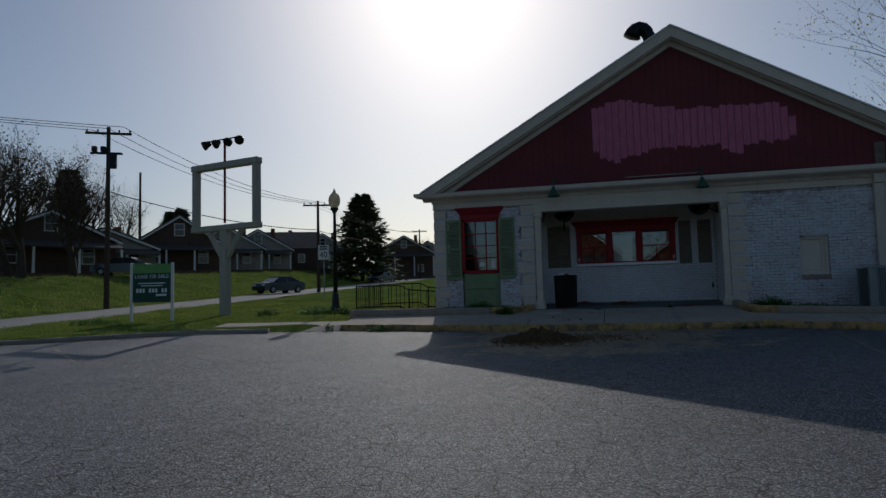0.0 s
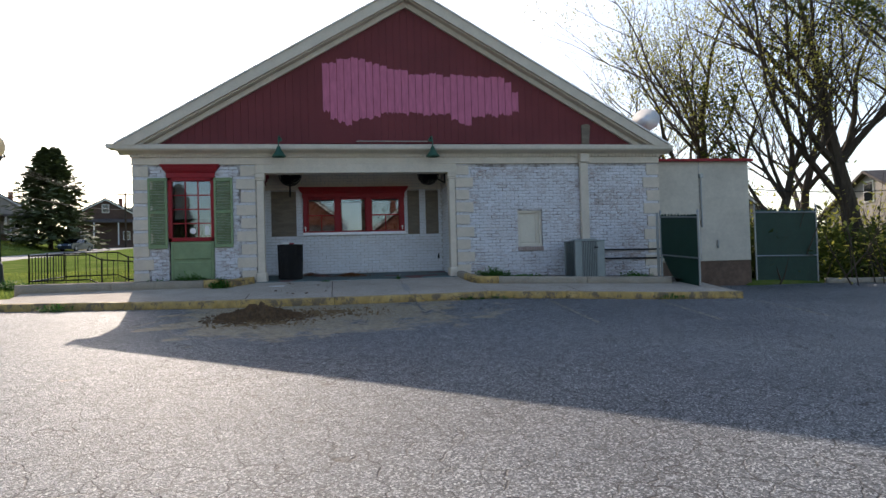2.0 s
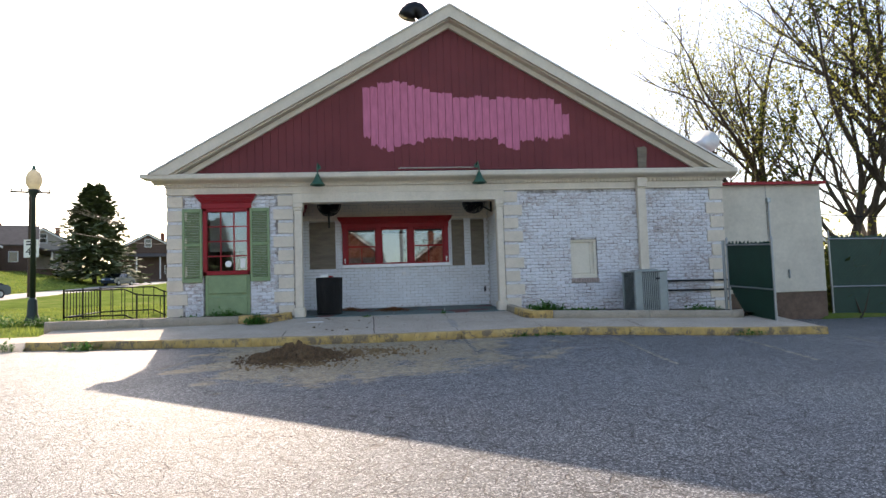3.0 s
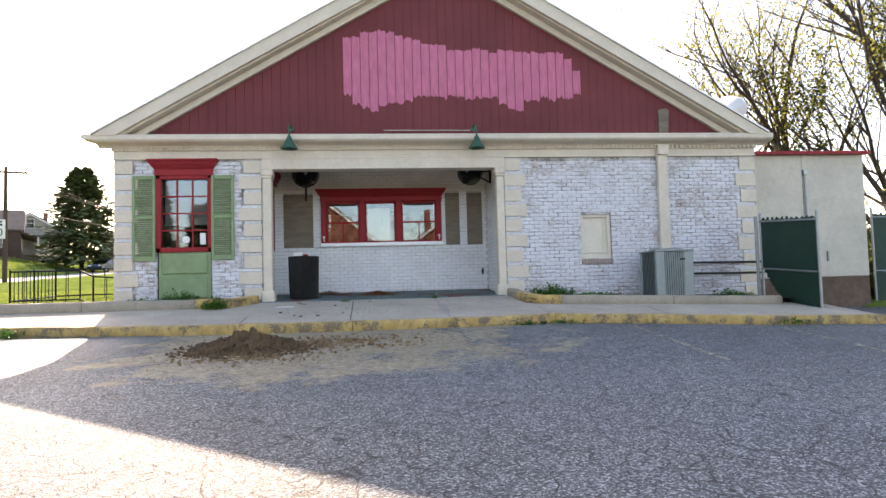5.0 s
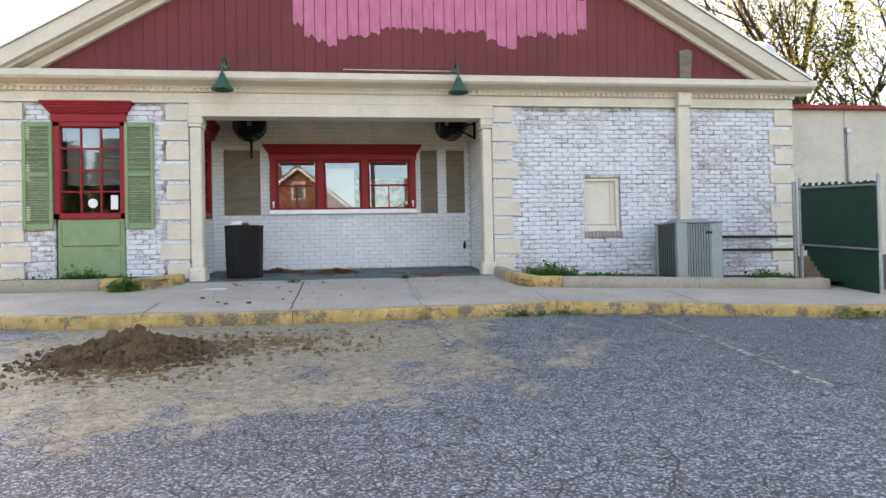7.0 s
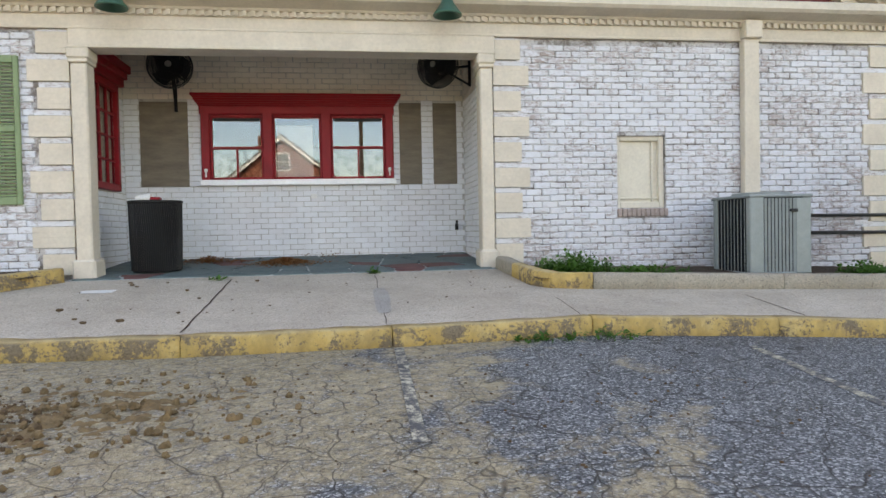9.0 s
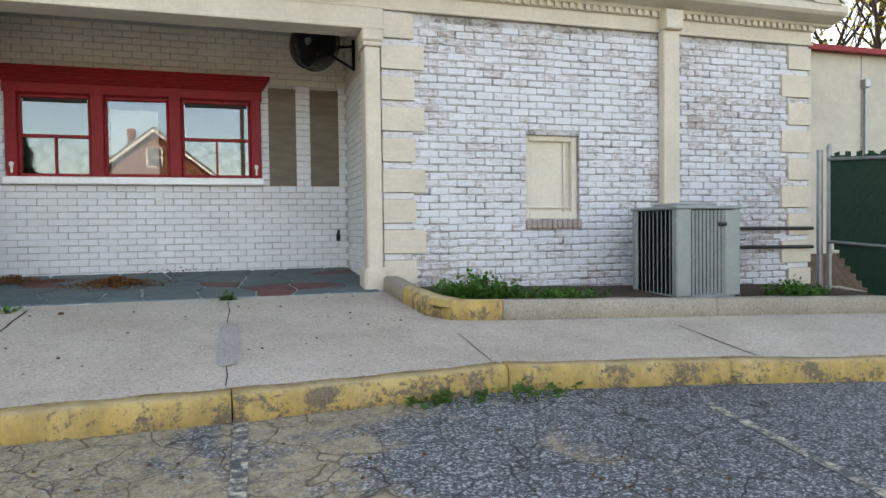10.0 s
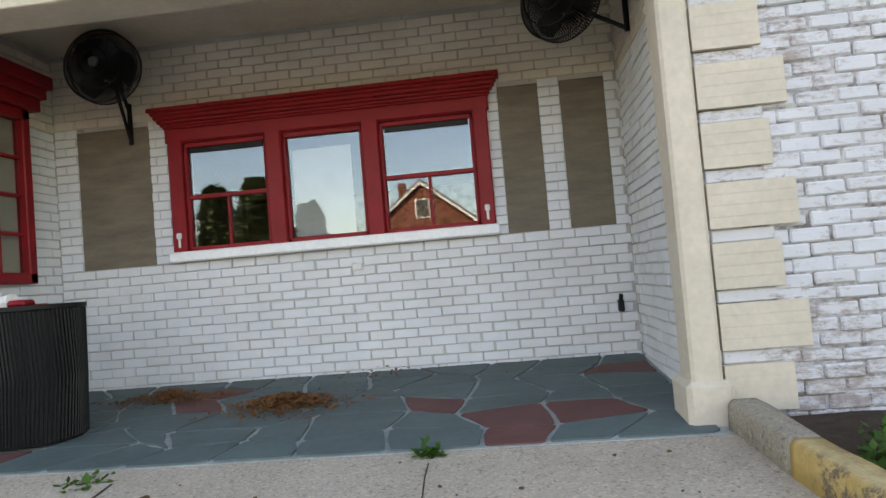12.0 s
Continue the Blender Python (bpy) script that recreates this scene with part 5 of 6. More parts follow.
for _ in range(9000):
    x, y = rr.uniform(18.7, 27), rr.uniform(0.8, 10)
    c = Vector((x, y, land(x, y) + 3.0 * rr.random() ** 1.4 * (0.5 + 0.5 * abs(noise.noise((x, y, 0))))))
    q = Vector((rr.uniform(-1, 1), rr.uniform(-1, 1), rr.uniform(-0.3, 1))).normalized()
    s = q.cross(Vector((0.2, 0.3, 1))).normalized()
    ln = rr.uniform(0.12, 0.4)
    g.add([c, c + q * ln * 0.5 + s * ln * 0.25, c + q * ln, c + q * ln * 0.5 - s * ln * 0.25], [(0, 1, 2, 3)])
tagged(part("brush_leaves", g, "ivy"), "dark tangled brush behind the gates", "undergrowth", "", "stuff")
g = Geo()
for _ in range(900):
    x, y = rr.uniform(18.7, 40), rr.uniform(-1.0, 26)
    p = Vector((x, y, land(x, y) - 0.1))
    d = Vector((rr.uniform(-0.5, 0.5), rr.uniform(-0.5, 0.5), 1)).normalized() * rr.uniform(1.2, 4.0)
    g.tube([p, p + d * 0.5 + Vector((rr.uniform(-.2, .2), 0, 0)), p + d], [0.03, 0.02, 0.006], 4, False)
tagged(part("brush_stems", g, "bark"), "thin bare stems of brush beneath the trees", "undergrowth", "", "stuff")


def conifer(x, y, z, h, r, seed, label="dark evergreen conifer with uneven drooping boughs"):
    rr = random.Random(seed)
    t = thing("conifer", label, "tree", "", "", (x, y, z))
    part("trunk", Geo().tube([(0, 0, -0.3), (0, 0, h * 0.5), (0, 0, h * 0.98)], [h * 0.025, h * 0.015, 0.02], 8), "bark", t)
    g = Geo()
    for i in range(620):
        f = rr.random() ** 0.9
        zz = h * (0.06 + 0.92 * f)
        a = rr.uniform(0, 6.283)
        reach = r * (1 - f) ** 0.62 * rr.uniform(0.45, 1.12) + 0.15
        d = Vector((math.cos(a), math.sin(a), 0))
        side = Vector((-d.y, d.x, 0))
        for k in range(12):
            u = rr.uniform(0.2, 1.0)
            c = d * reach * u + Vector((0, 0, zz - reach * 0.28 * u * u + 0.12 * reach * u))
            c += side * rr.gauss(0, 0.12 * reach) + Vector((0, 0, rr.gauss(0, 0.1)))
            ln = rr.uniform(0.5, 1.05) * h / 11
            q = (d + side * rr.uniform(-0.9, 0.9) + Vector((0, 0, rr.uniform(-0.5, 0.4)))).normalized()
            s = q.cross(Vector((rr.uniform(-.4, .4), rr.uniform(-.4, .4), 1))).normalized() * ln * 0.3
            g.add([c, c + q * ln * 0.5 + s, c + q * ln, c + q * ln * 0.5 - s], [(0, 1, 2, 3)])
    part("crown", g, "needle", t)
    return t


def ray(px, dist):
    """Place beside the road, at an angle left of the lot's view and a distance."""
    a = radians(14.1) - math.atan((px - 784) / 1178)
    return 5.4 - dist * math.sin(a), -20.3 + dist * math.cos(a)


x, y = ray(640, 100)
conifer(x, y, land(x, y), 13.0, 6.3, 4)
for px, d, h, s in ((118, 78, 11, 5), (300, 105, 9, 6), (318, 104, 9.5, 7)):
    x, y = ray(px, d)
    conifer(x, y, land(x, y), h, 2.6, s)
BARE = "bare leafless tree on the grass bank"
for px, d, h, s in ((15, 62, 12, 31), (-60, 60, 13, 32), (60, 80, 13, 33), (150, 85, 13, 35), (205, 95, 12, 34), (740, 130, 9, 36), (95, 70, 13, 37), (35, 55, 11, 38), (130, 60, 10, 39)):
    x, y = ray(px, d)
    tree(x, y, land(x, y), h, s, 1600, "bark", BARE, 0.45, 0, 0.34, 6, 0.0, 0.2)


# ---- houses ----
def house(x, y, w, dpt, h, roof_h, yaw, wall, seed, label, porch=True, base=None):
    rr = random.Random(seed)
    z = land(x, y) if base is None else base
    t = thing("house", label, "house", "", "", (x, y, z))
    t.matrix_basis = pose(x, y, z, 0, 0, yaw)
    part("wall", Geo().box(-w / 2, w / 2, -dpt / 2, dpt / 2, -0.8, h).prism([(-w / 2, h), (w / 2, h), (0, h + roof_h)], 1, -dpt / 2, dpt / 2), wall, t)
    g = Geo()
    for s in (-1, 1):
        k = roof_h / (w / 2)
        g.prism([(0, h + roof_h + 0.02), (0, h + roof_h + 0.2), (s * (w / 2 + 0.4), h - 0.4 * k + 0.2), (s * (w / 2 + 0.4), h - 0.4 * k + 0.02)], 1, -dpt / 2 - 0.4, dpt / 2 + 0.4)
    roof = part("roof", g, "roof_far", t)
    part("chimney", Geo().box(w * 0.2, w * 0.2 + 0.6, 0, 0.6, h, h + roof_h + 0.7, 0.03), "brick_far", roof)
    for s in (-1, 1):
        g = Geo().prism([(0, h + roof_h + 0.01), (s * (w / 2 + 0.4), h - 0.4 * roof_h / (w / 2) + 0.01), (s * (w / 2 + 0.4), h - 0.4 * roof_h / (w / 2) - 0.2), (0, h + roof_h - 0.2)], 1, -dpt / 2 - 0.44, -dpt / 2 - 0.38)
        part("barge_board", g, "white", t)
    spots = [(-w * 0.28, 1.0), (w * 0.28, 1.0), (0, h + roof_h * 0.28)] + ([(-w * 0.28, 3.7), (w * 0.28, 3.7)] if h > 4.8 else [])
    for wx, wz in spots:
        for face in (-1, 1):
            yy = face * dpt / 2
            wn_ = part("window", Geo().box(wx - 0.55, wx + 0.55, yy - 0.06, yy + 0.06, wz - 0.08, wz + 1.35, 0.02), "white", t)
            part("window_pane", Geo().box(wx - 0.45, wx + 0.45, yy - 0.08, yy + 0.08, wz + 0.02, wz + 0.62).box(wx - 0.45, wx + 0.45, yy - 0.08, yy + 0.08, wz + 0.68, wz + 1.26), "car_glass", wn_)
    for k in range(2):
        yy = -dpt * 0.2 + k * dpt * 0.4
        for face in (-1, 1):
            xx = face * w / 2
            wn_ = part("window", Geo().box(xx - 0.06, xx + 0.06, yy - 0.55, yy + 0.55, 0.95, 2.35, 0.02), "white", t)
            part("window_pane", Geo().box(xx - 0.08, xx + 0.08, yy - 0.45, yy + 0.45, 1.05, 2.25), "car_glass", wn_)
    if porch:
        part("porch_roof", Geo().prism([(-dpt / 2, h - 0.2), (-dpt / 2 - 2.0, h - 0.8), (-dpt / 2 - 2.0, h - 0.95), (-dpt / 2, h - 0.4)], 0, -w / 2, w / 2), "roof_far", t)
        for k in range(4):
            xx = -w / 2 + 0.2 + k * (w - 0.4) / 3
            part("porch_post", Geo().box(xx - 0.1, xx + 0.1, -dpt / 2 - 1.95, -dpt / 2 - 1.75, -0.5, h - 0.85, 0.02), "white", t)
        part("porch_deck", Geo().box(-w / 2, w / 2, -dpt / 2 - 2, -dpt / 2, -0.8, 0.05, 0.02), "stone", t)
    return t


for px, d, w, dp_, h, rh, yaw, wall, s, lab in (
        (165, 80, 10, 8, 2.8, 1.8, 55, "siding_far", 1, "low grey-sided house on the bank"),
        (60, 72, 11, 9, 3.2, 2.4, 60, "wall_dark", 2, "dark brown house behind bare trees"),
        (310, 84, 9, 9, 3.2, 3.0, 40, "wall_dark", 3, "dark brick house with a steep gable"),
        (400, 92, 9, 8, 3.0, 2.6, 30, "siding_far", 4, "pale gabled house with a porch"),
        (455, 100, 9, 8, 3.0, 2.6, 30, "siding_far", 5, "grey gabled house with a white porch"),
        (515, 108, 10, 8, 3.2, 2.8, 115, "wall_dark", 6, "brown house with a broad roof"),
        (565, 120, 10, 8, 3.2, 2.8, 30, "siding_far", 7, "grey gabled house along the road"),
        (712, 128, 11, 9, 4.6, 3.0, 20, "wall_dark", 8, "dark two-storey house beyond the conifer"),
        (760, 150, 10, 9, 4.6, 3.0, 10, "siding_far", 9, "pale house at the end of the road")):
    x, y = ray(px, d)
    house(x, y, w, dp_, h, rh, yaw, wall, s, lab)
house(34, 34, 11, 9, 3.0, 2.6, 20, "siding_far", 12, "pale house behind the trees", False)
house(45, 20, 11, 9, 3.0, 2.6, 80, "siding_far", 13, "pale house behind the trees", False)
# the street behind the lot
house(1.6, -44, 9.0, 9, 6.0, 3.6, 180, "brick_far", 20, "red brick house with white trim across the lot", True, 0.2)
house(13.5, -48, 9.0, 9, 5.6, 3.4, 180, "brick_far", 21, "red brick house with white trim across the lot", True, 0.2)
for x, y, h, s in ((-15.5, -52, 13.5, 21), (-19.5, -52, 13, 22), (-11.5, -55, 11, 23), (22, -55, 12, 24)):
    conifer(x, y, 0.1, h, 3.0, s)


# ---- street things ----
def utility_pole(x, y, h, arms, yaw, label):
    z = land(x, y)
    t = thing("utility_pole", label, "utility pole", "utility poles", "", (x, y, z))
    t.matrix_basis = pose(x, y, z, 0, 0, yaw)
    part("pole", Geo().tube([(0, 0, -0.5), (0, 0, h)], [0.17, 0.11], 10), "pole", t)
    for i in range(arms):
        zz = h - 0.4 - i * 1.1
        part("crossarm", Geo().box(-1.3, 1.3, -0.06, 0.06, zz - 0.07, zz + 0.07, 0.01), "pole", t)
        for k in (-1.2, -0.6, 0.6, 1.2):
            part("insulator", Geo().lathe(k, 0, [(0.03, zz + 0.07), (0.06, zz + 0.12), (0.06, zz + 0.18), (0.03, zz + 0.24)], 8), "siding_far", t)
    return t


x, y = ray(187, 45)
p1 = utility_pole(x, y, 11.2, 1, 30, "tall dark wooden utility pole with a transformer")
part("transformer", Geo().tube([(0.3, -0.25, 8.6), (0.3, -0.25, 9.5)], 0.24, 14), "black", p1, "dark cylindrical transformer")
part("transformer_rack", Geo().box(-1.0, 0.8, -0.1, 0.1, 9.5, 9.62, 0.01).box(-0.9, -0.6, -0.25, 0.05, 9.62, 9.95, 0.03).box(-0.4, -0.1, -0.25, 0.05, 9.62, 9.95, 0.03), "black", p1)
x2, y2 = ray(245, 78)
utility_pole(x2, y2, 11, 0, 0, "plain wooden utility pole on the bank")
x3, y3 = ray(562, 60)
utility_pole(x3, y3, 8.2, 1, 20, "wooden utility pole beside the road")
x4, y4 = ray(742, 120)
utility_pole(x4, y4, 9, 1, 20, "distant wooden utility pole")
utility_pole(7.5, -31, 12, 1, 80, "wooden utility pole across the lot")


def wire_run(a, b, sag, r=0.018):
    a, b = Vector(a), Vector(b)
    t = thing("overhead_wire", "thin black overhead wire between poles", "wire", "overhead wires")
    pts = []
    for i in range(17):
        f = i / 16
        p = a.lerp(b, f)
        p.z -= sag * 4 * f * (1 - f)
        pts.append(p)
    part("wire", Geo().tube(pts, r, 4, False), "tyre", t)


top1 = land(x, y) + 10.9
for k in (-1.1, 0.0, 1.1):
    wire_run((x + k, y, top1 + 0.2), (-62, -14 + k, 17), 0.8)
    wire_run((x + k, y, top1 + 0.2), (x3 + k * 0.6, y3, land(x3, y3) + 8.0), 0.9)
    wire_run((x3 + k * 0.6, y3, land(x3, y3) + 7.9), (x4, y4 + k, land(x4, y4) + 8.6), 0.9)
wire_run((x, y, land(x, y) + 7.2), (x3, y3, land(x3, y3) + 5.6), 0.5, 0.03)
wire_run((x3, y3, land(x3, y3) + 5.5), (x4, y4, land(x4, y4) + 6.2), 0.5, 0.03)
wire_run((18.2, 3.0, 4.6), (45, 14, 7.0), 0.8)

# empty sign frame on its post
sg = thing("pylon_sign", "empty weathered grey sign frame on a thick post", "sign")
SX0, SX1, SY, SZ0, SZ1 = -11.8, -8.2, 4.1, 5.22, 8.05
zb = land(-10.03, SY)
for a in ((SX0, SX0 + 0.24, SZ0, SZ1), (SX1 - 0.24, SX1, SZ0, SZ1)):
    part("side", Geo().box(a[0], a[1], SY - 0.16, SY + 0.16, a[2], a[3], 0.03), "post", sg)
part("top", Geo().box(SX0 - 0.05, SX1 + 0.05, SY - 0.18, SY + 0.18, SZ1 - 0.24, SZ1 + 0.02, 0.03), "post", sg)
part("bottom", Geo().box(SX0 - 0.05, SX1 + 0.05, SY - 0.18, SY + 0.18, SZ0 - 0.02, SZ0 + 0.22, 0.03), "post", sg)
part("post", Geo().box(-10.21, -9.85, SY - 0.17, SY + 0.17, zb - 0.3, SZ0, 0.03), "post", sg)
for s in (-1, 1):
    part("brace", Geo().tube([(-10.03 + s * 0.15, SY, 4.1), (-10.03 + s * 0.95, SY, SZ0 + 0.02)], 0.12, 6), "post", sg)
part("mast", Geo().tube([(-10.05, SY, SZ0 + 0.3), (-10.05, SY, 9.05)], 0.05, 8), "siding", sg, "thin rusty red mast")
for k, dx in enumerate((-0.8, -0.3, 0.25, 0.75)):
    f = part("floodlight", Geo().tube([(-10.05 + dx, SY, 9.0), (-10.05 + dx * 1.25, SY - 0.12, 8.88), (-10.05 + dx * 1.3, SY - 0.18, 8.84)], [0.09, 0.19, 0.2], 12), "black", sg, "dark round floodlight")
part("light_bar", Geo().tube([(-10.95, SY, 9.05), (-9.15, SY, 9.05)], 0.03, 6), "black", sg)

# the frame stands turned a little towards the lot
sg.matrix_basis = pose(-10.03, SY, 0, 0, 0, -13) @ pose(10.03, -SY, 0)

# lease sign
ls = thing("lease_sign", "dark green lease sign board on two white posts", "sign")
m = pose(-11.5, 1.5, land(-11.5, 1.5) - 0.02, 0, 0, 16)
for s in (-0.76, 0.76):
    o = part("post", Geo().box(s - 0.05, s + 0.05, -0.05, 0.05, -0.3, 2.25, 0.01), "white", ls)
    o.matrix_basis = m
for nm, a, b, mat in (("board", 0.75, 2.2, "sign_green"), ("top_band", 1.85, 2.2, "sign_light")):
    o = part(nm, Geo().box(-0.71, 0.71, -0.03 - (0.004 if nm == "top_band" else 0), 0.02, a, b, 0.004), mat, ls)
    o.matrix_basis = m
text("sign_text", "LEASE OR SALE", 0.19, m @ pose(0, -0.04, 1.72, 90, 0, 0), "text_white", ls)
for z, w, h in ((1.45, 1.0, 0.04), (1.36, 0.8, 0.03), (0.98, 0.4, 0.08)):
    o = part("text_bar", Geo().box(-w / 2 + (0.35 if w == 0.4 else 0), w / 2 + (0.35 if w == 0.4 else 0), -0.036, -0.03, z, z + h), "text_white", ls)
    o.matrix_basis = m
for i in range(10):
    if i in (3, 7):
        continue
    o = part("text_bar", Geo().box(-0.58 + i * 0.118, -0.5 + i * 0.118, -0.036, -0.03, 1.12, 1.27), "text_white", ls)
    o.matrix_basis = m

# street lamp
lx, ly = -5.2, 4.2
lz = land(lx, ly)
sl = thing("street_lamp", "dark green street lamp with a frosted acorn globe", "street lamp")
part("base", Geo().lathe(lx, ly, [(0.2, lz - 0.1), (0.2, lz + 0.15), (0.15, lz + 0.3), (0.13, lz + 0.7), (0.09, lz + 0.8)], 16), "lamp_post", sl, "", True)
part("pole", Geo().lathe(lx, ly, [(0.085, lz + 0.75), (0.06, lz + 3.9), (0.1, lz + 4.0), (0.16, lz + 4.08), (0.16, lz + 4.14)], 16), "lamp_post", sl, "", True)
part("globe", Geo().lathe(lx, ly, [(0.13, lz + 4.14), (0.22, lz + 4.3), (0.24, lz + 4.48), (0.18, lz + 4.66), (0.08, lz + 4.76)], 20), "globe", sl, "frosted cream acorn globe", True)
part("finial", Geo().lathe(lx, ly, [(0.08, lz + 4.75), (0.05, lz + 4.82), (0.015, lz + 4.92)], 12), "lamp_green", sl, "", True)

# speed sign
sx, sy = ray(571, 44)
sz = land(sx, sy)
ss = thing("speed_sign", "white speed limit sign marked 40 on a post", "sign")
part("post", Geo().tube([(sx, sy + 0.05, sz - 0.2), (sx, sy + 0.05, sz + 3.4)], 0.035, 8), "galv", ss)
part("plate", Geo().box(sx - 0.38, sx + 0.38, sy - 0.01, sy + 0.01, sz + 2.45, sz + 3.4, 0.004), "white", ss)
text("number", "40", 0.55, pose(sx, sy - 0.016, sz + 2.75, 90, 0, 0), "text_black", ss)
for z in (3.25, 3.1):
    part("text_bar", Geo().box(sx - 0.25, sx + 0.25, sy - 0.016, sy - 0.01, sz + z, sz + z + 0.08), "text_black", ss)

# railing beside the building
def railing(a, b, label):
    t = thing("railing", label, "railing", "railings")
    a, b = Vector((*a, 0)), Vector((*b, 0))
    n = 12
    za = [land(a.lerp(b, i / n).x, a.lerp(b, i / n).y) for i in range(n + 1)]
    zs = [za[0] + (za[-1] - za[0]) * i / n for i in range(n + 1)]
    pts = [Vector((a.lerp(b, i / n).x, a.lerp(b, i / n).y, max(zs[i], za[i]))) for i in range(n + 1)]
    for h in (0.95, 0.12):
        part("rail", Geo().tube([p + Vector((0, 0, h)) for p in pts], 0.025, 6), "black", t)
    for i, p in enumerate(pts):
        part("post" if i % 6 == 0 else "baluster", Geo().tube([p + Vector((0, 0, -0.1)), p + Vector((0, 0, 1.0 if i % 6 == 0 else 0.95))], 0.03 if i % 6 == 0 else 0.014, 6), "black", t)


railing((-4.6, 4.9), (-0.4, 5.6), "black iron railing beside the path")
railing((-4.4, 7.2), (-0.4, 8.4), "black iron railing beside the path")
railing((-4.6, 4.9), (-4.4, 7.2), "black iron railing beside the path")


# ---- vehicles ----
def car(x, y, z, yaw, paint, label):
    t = thing("car", label, "car", "cars on the road", "", (x, y, z))
    t.matrix_basis = pose(x, y, z, 0, 0, yaw)
    side = [(-2.25, 0.35), (-2.3, 0.6), (-2.15, 0.88), (-1.35, 0.98), (2.0, 1.02), (2.25, 0.85), (2.28, 0.4), (2.1, 0.25), (-2.1, 0.25)]
    part("body", Geo().prism([(p, q) for p, q in side], 1, -0.9, 0.9), paint, t)
    cab = [(-1.35, 0.97), (-0.55, 1.42), (0.9, 1.46), (1.85, 1.01)]
    g = Geo()
    n = 4
    g.add([(p, -0.84 + 0.14 * (q - 0.97) / 0.45, q) for p, q in cab] + [(p, 0.84 - 0.14 * (q - 0.97) / 0.45, q) for p, q in cab], [(0, 1, 2, 3), (4, 5, 6, 7), (0, 1, 5, 4), (1, 2, 6, 5), (2, 3, 7, 6)])
    part("cabin_glass", g, "car_glass", t)
    part("roof", Geo().box(-0.55, 0.95, -0.72, 0.72, 1.42, 1.49, 0.03), paint, t)
    for s in (-1, 1):
        part("pillar", Geo().tube([(0.3, s * 0.82, 1.0), (0.28, s * 0.72, 1.43)], 0.05, 6), paint, t)
        part("headlight", Geo().box(-2.3, -2.12, s * 0.62 - 0.18, s * 0.62 + 0.18, 0.66, 0.8, 0.03), "white", t)
        part("mirror", Geo().box(-0.95, -0.8, s * 0.98 - 0.08, s * 0.98 + 0.08, 0.98, 1.1, 0.02), paint, t)
        for wx in (-1.4, 1.4):
            w = part("wheel", Geo().tube([(wx, s * 0.72, 0.33), (wx, s * 0.92, 0.33)], 0.33, 18), "tyre", t)
            part("rim", Geo().tube([(wx, s * 0.9, 0.33), (wx, s * 0.935, 0.33)], [0.21, 0.19], 14), "galv", w)
    part("grille", Geo().box(-2.31, -2.2, -0.5, 0.5, 0.42, 0.6, 0.02), "black", t)
    return t


def road_z(y):
    return 1.415 + 0.05 * y


car(-23.5, 34, road_z(34), 68, "car_dark", "dark blue sedan driving on the road")
car(-26.5, 70, road_z(70), 78, "car_dark", "dark car further up the road")
x, y = ray(598, 105)
car(x, y, land(x, y), 60, "car_white", "white car parked by the houses")
x, y = ray(215, 62)
car(x, y, land(x, y), 20, "car_dark", "dark car parked on the bank")


# ---- lawn ----
rr = random.Random(9)
g = Geo()
for _ in range(22000):
    x = rr.uniform(-17, -0.1)
    y = rr.uniform(-4.5, 14)
    if y < border(x) + 0.25 or (x > -7 and y < -0.9) or (x > -2.8 and y < -0.4):
        continue
    tall = 0.05 + 0.16 * max(0, noise.noise((x * 0.9, y * 0.9, 3))) + rr.random() * 0.05
    z = max(land(x, y), lot(x, y) - 0.05)
    a = rr.uniform(0, 6.283)
    u = Vector((math.cos(a), math.sin(a), 0)) * 0.012
    p = Vector((x, y, z - 0.02))
    g.add([p - u, p + u, p + Vector((rr.uniform(-.06, .06), rr.uniform(-.06, .06), tall))], [(0, 1, 2)])
for _ in range(16000):
    y = rr.uniform(-6, 75)
    x = road_x(y) - 3.8 - 26 * rr.random() ** 1.5
    a = rr.uniform(0, 6.283)
    u = Vector((math.cos(a), math.sin(a), 0)) * 0.05
    p = Vector((x, y, land(x, y) - 0.03))
    g.add([p - u, p + u, p + Vector((rr.uniform(-.1, .1), rr.uniform(-.1, .1), rr.uniform(0.1, 0.24)))], [(0, 1, 2)])
tagged(part("lawn_grass", g, "blade"), "uneven bright green spring grass", "grass", "", "stuff")
for x, y, r, h, s in ((-5.6, 3.4, 0.7, 0.45, 40), (-4.4, 3.2, 0.6, 0.4, 41), (-7.6, 3.2, 0.5, 0.4, 42), (-13.0, 0.4, 1.0, 0.3, 43), (-2.2, 3.8, 0.8, 0.35, 44)):
    weed(x, y, land(x, y), r, h, 300, s, label="tall weedy tuft on the lawn")

# ---- bricks of the walls ----
BL, BH = 0.232, 0.088


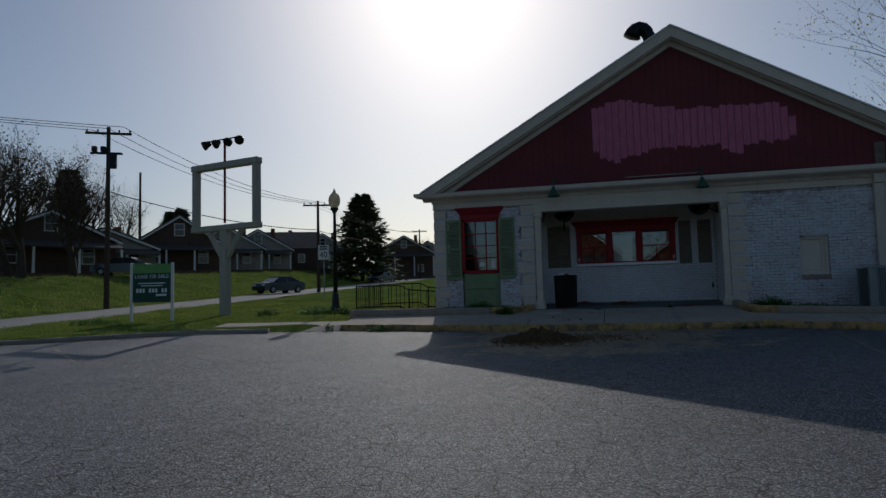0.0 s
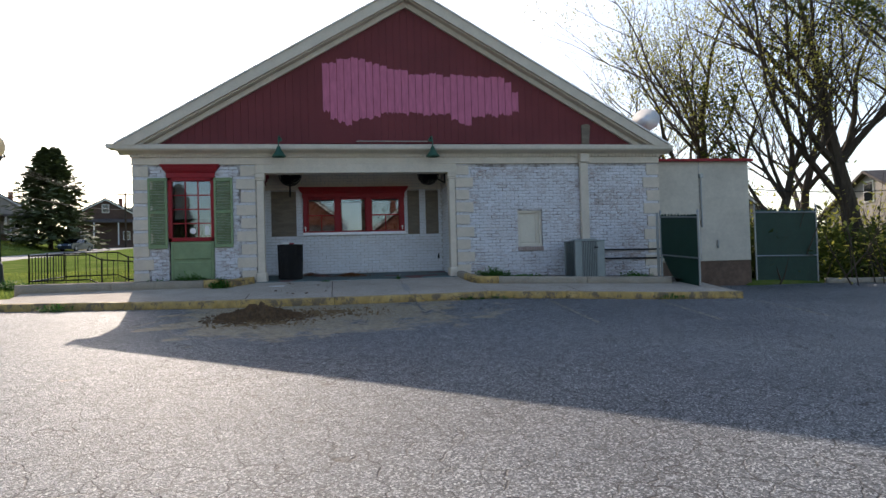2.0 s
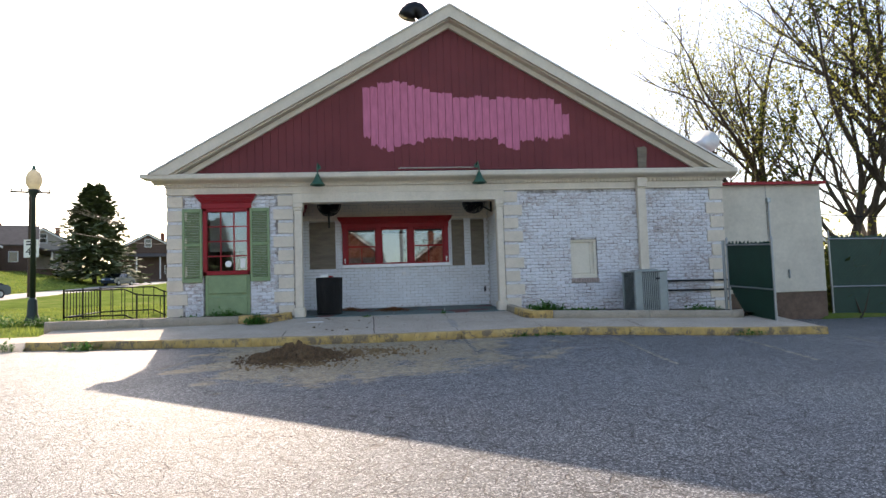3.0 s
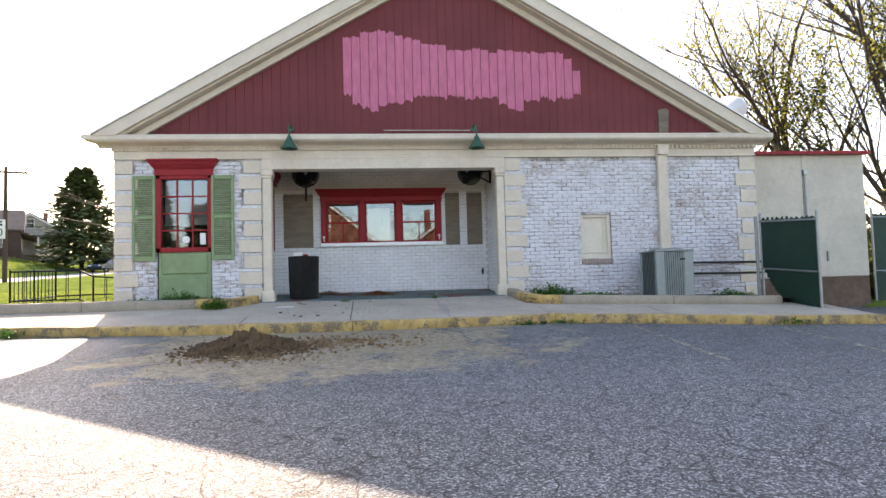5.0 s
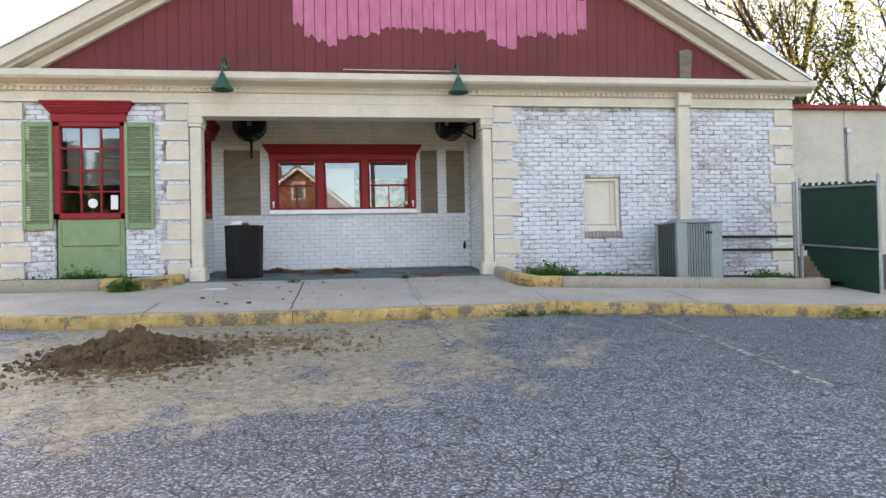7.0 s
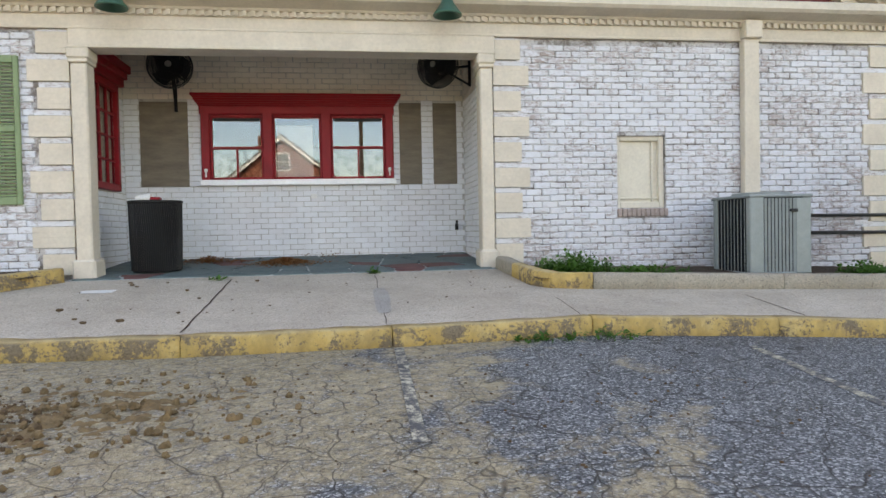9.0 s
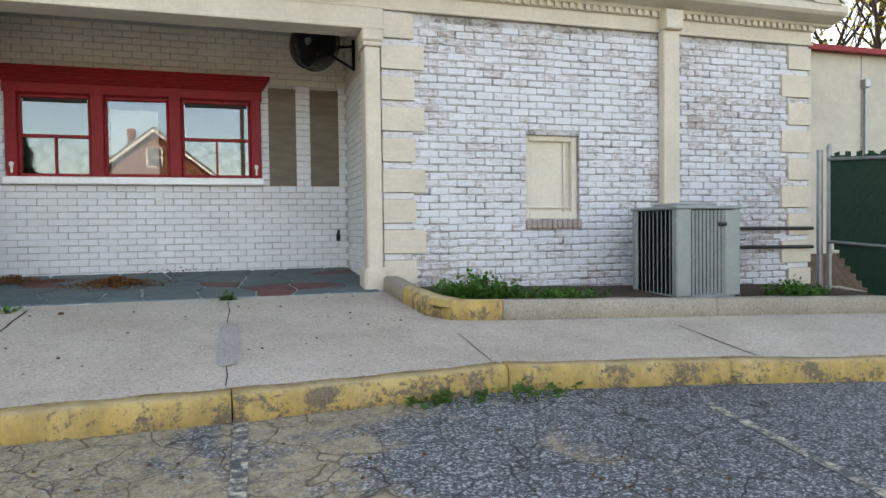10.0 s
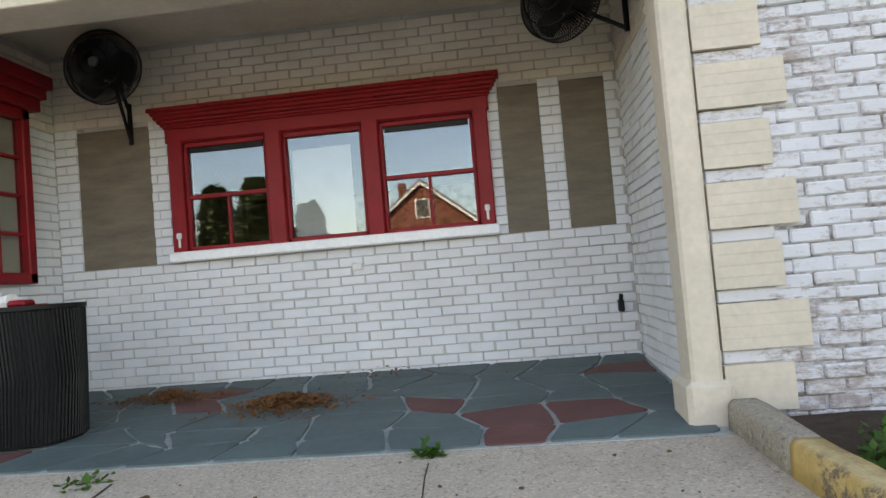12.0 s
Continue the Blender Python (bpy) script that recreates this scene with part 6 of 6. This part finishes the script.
def brick_field(holder, spans, z0, z1, holes, frame_of, material, singles, seed, soft=0.010, wild=1.0):
    """Running-bond bricks over a wall; those inside the stretch `singles` are pieces of their own."""
    r = random.Random(seed)
    kinds = []
    for _ in range(9):
        j = [wild * r.uniform(-0.008, 0.007) for _ in range(6)]
        kinds.append(Geo().box(j[0], BL - 0.012 + j[1], -0.002 + j[2], 0.03, j[3], BH - 0.012 + j[4], soft))
    rest = {}
    shared = {}
    count = 0
    rows = int((z1 - z0) / BH)
    for row in range(rows):
        z = z0 + row * BH
        for a, b in spans:
            x = a - (BL / 2 if row % 2 else 0)
            while x < b - 0.02:
                xa, xb = max(x, a), min(x + BL, b)
                x += BL
                cuts = [(xa, xb)]
                for hx0, hx1, hz0, hz1 in holes:
                    if z + BH > hz0 + 0.01 and z < hz1 - 0.01:
                        nxt = []
                        for p, q in cuts:
                            if q <= hx0 or p >= hx1:
                                nxt.append((p, q))
                            else:
                                if p < hx0:
                                    nxt.append((p, hx0))
                                if q > hx1:
                                    nxt.append((hx1, q))
                        cuts = nxt
                for p, q in cuts:
                    if q - p < 0.035:
                        continue
                    kind = kinds[r.randrange(9)]
                    mat = material(z)
                    sc = (q - p) / BL
                    dep = r.uniform(-0.005, 0.003)
                    if singles and singles[0] < p < singles[1] and singles[2] < z < singles[3] and count < 300 and sc > 0.98:
                        key = (id(kind), mat)
                        if key not in shared:
                            shared[key] = mesh("brick", kind, mat)
                        o = new("brick", shared[key])
                        o.parent = holder
                        o.matrix_basis = frame_of(p, dep, z)
                        count += 1
                    else:
                        m = frame_of(p, dep, z)
                        gg = rest.setdefault(mat, Geo())
                        gg.add([m @ Vector((v[0] * sc, v[1], v[2])) for v in kind.v], kind.f)
    for mat, gg in rest.items():
        me = bpy.data.meshes.new("bricks")
        me.from_pydata(gg.v, [], gg.f)
        me.materials.append(MAT[mat])
        o = new("brickwork", me)
        o.parent = holder
        tagged(o, "painted brickwork", "", "", "stuff")


def facing_front(x, d, z):
    return Matrix.Translation((x, d, z))


brick_field(wall_front, [(0.02, 3.13)], 1.72, 4.93, [(0.88, 2.07, 1.5, 4.95), (0.0, 0.44, 1, 5), (2.71, 3.2, 1, 5)], facing_front, lambda z: "white_brick", None, 1)
brick_field(wall_front, [(9.0, W - 0.02)], 1.42, 4.93, [(10.47, 11.2, 2.40, 3.57), (14.48, 15, 1.4, 5)], facing_front, lambda z: "white_brick", (9.1, 11.6, 1.8, 3.3), 2)


def facing_porch(x, d, z):
    return Matrix.Translation((x, 2.1 + d, z))


# above 4.42 m the bricks carry the beige cast of light in their colour
brick_field(wall_porch, [(3.12, 8.6)], 1.828, 5.21, [(4.36, 7.35, 3.06, 4.5), (3.36, 4.1, 3.06, 4.42), (7.51, 7.88, 3.06, 4.42), (8.08, 8.48, 3.06, 4.42)], facing_porch, lambda z: "beige_brick" if z > 4.42 else "porch_brick", (3.3, 8.7, 1.7, 3.2), 3, 0.005, 0.6)


def facing_side(y, d, z):
    return Matrix.Translation((8.6 + d, 0, z)) @ Matrix.Translation((0, y + BL, 0)) @ Matrix.Rotation(-math.pi / 2, 4, 'Z')


brick_field(wall_porch_side, [(0.24, 2.1)], 1.72, 5.21, [], facing_side, lambda z: "beige_brick" if z > 4.42 else "porch_brick", None, 4, 0.005, 0.6)


def facing_west(y, d, z):
    return Matrix.Translation((3.12 - d, y, z)) @ Matrix.Rotation(math.pi / 2, 4, 'Z')


brick_field(wall_porch_west, [(0.24, 2.1)], 1.72, 5.21, [(0.6, 1.64, 3.0, 4.6)], facing_west, lambda z: "beige_brick" if z > 4.42 else "porch_brick", None, 6, 0.005, 0.6)
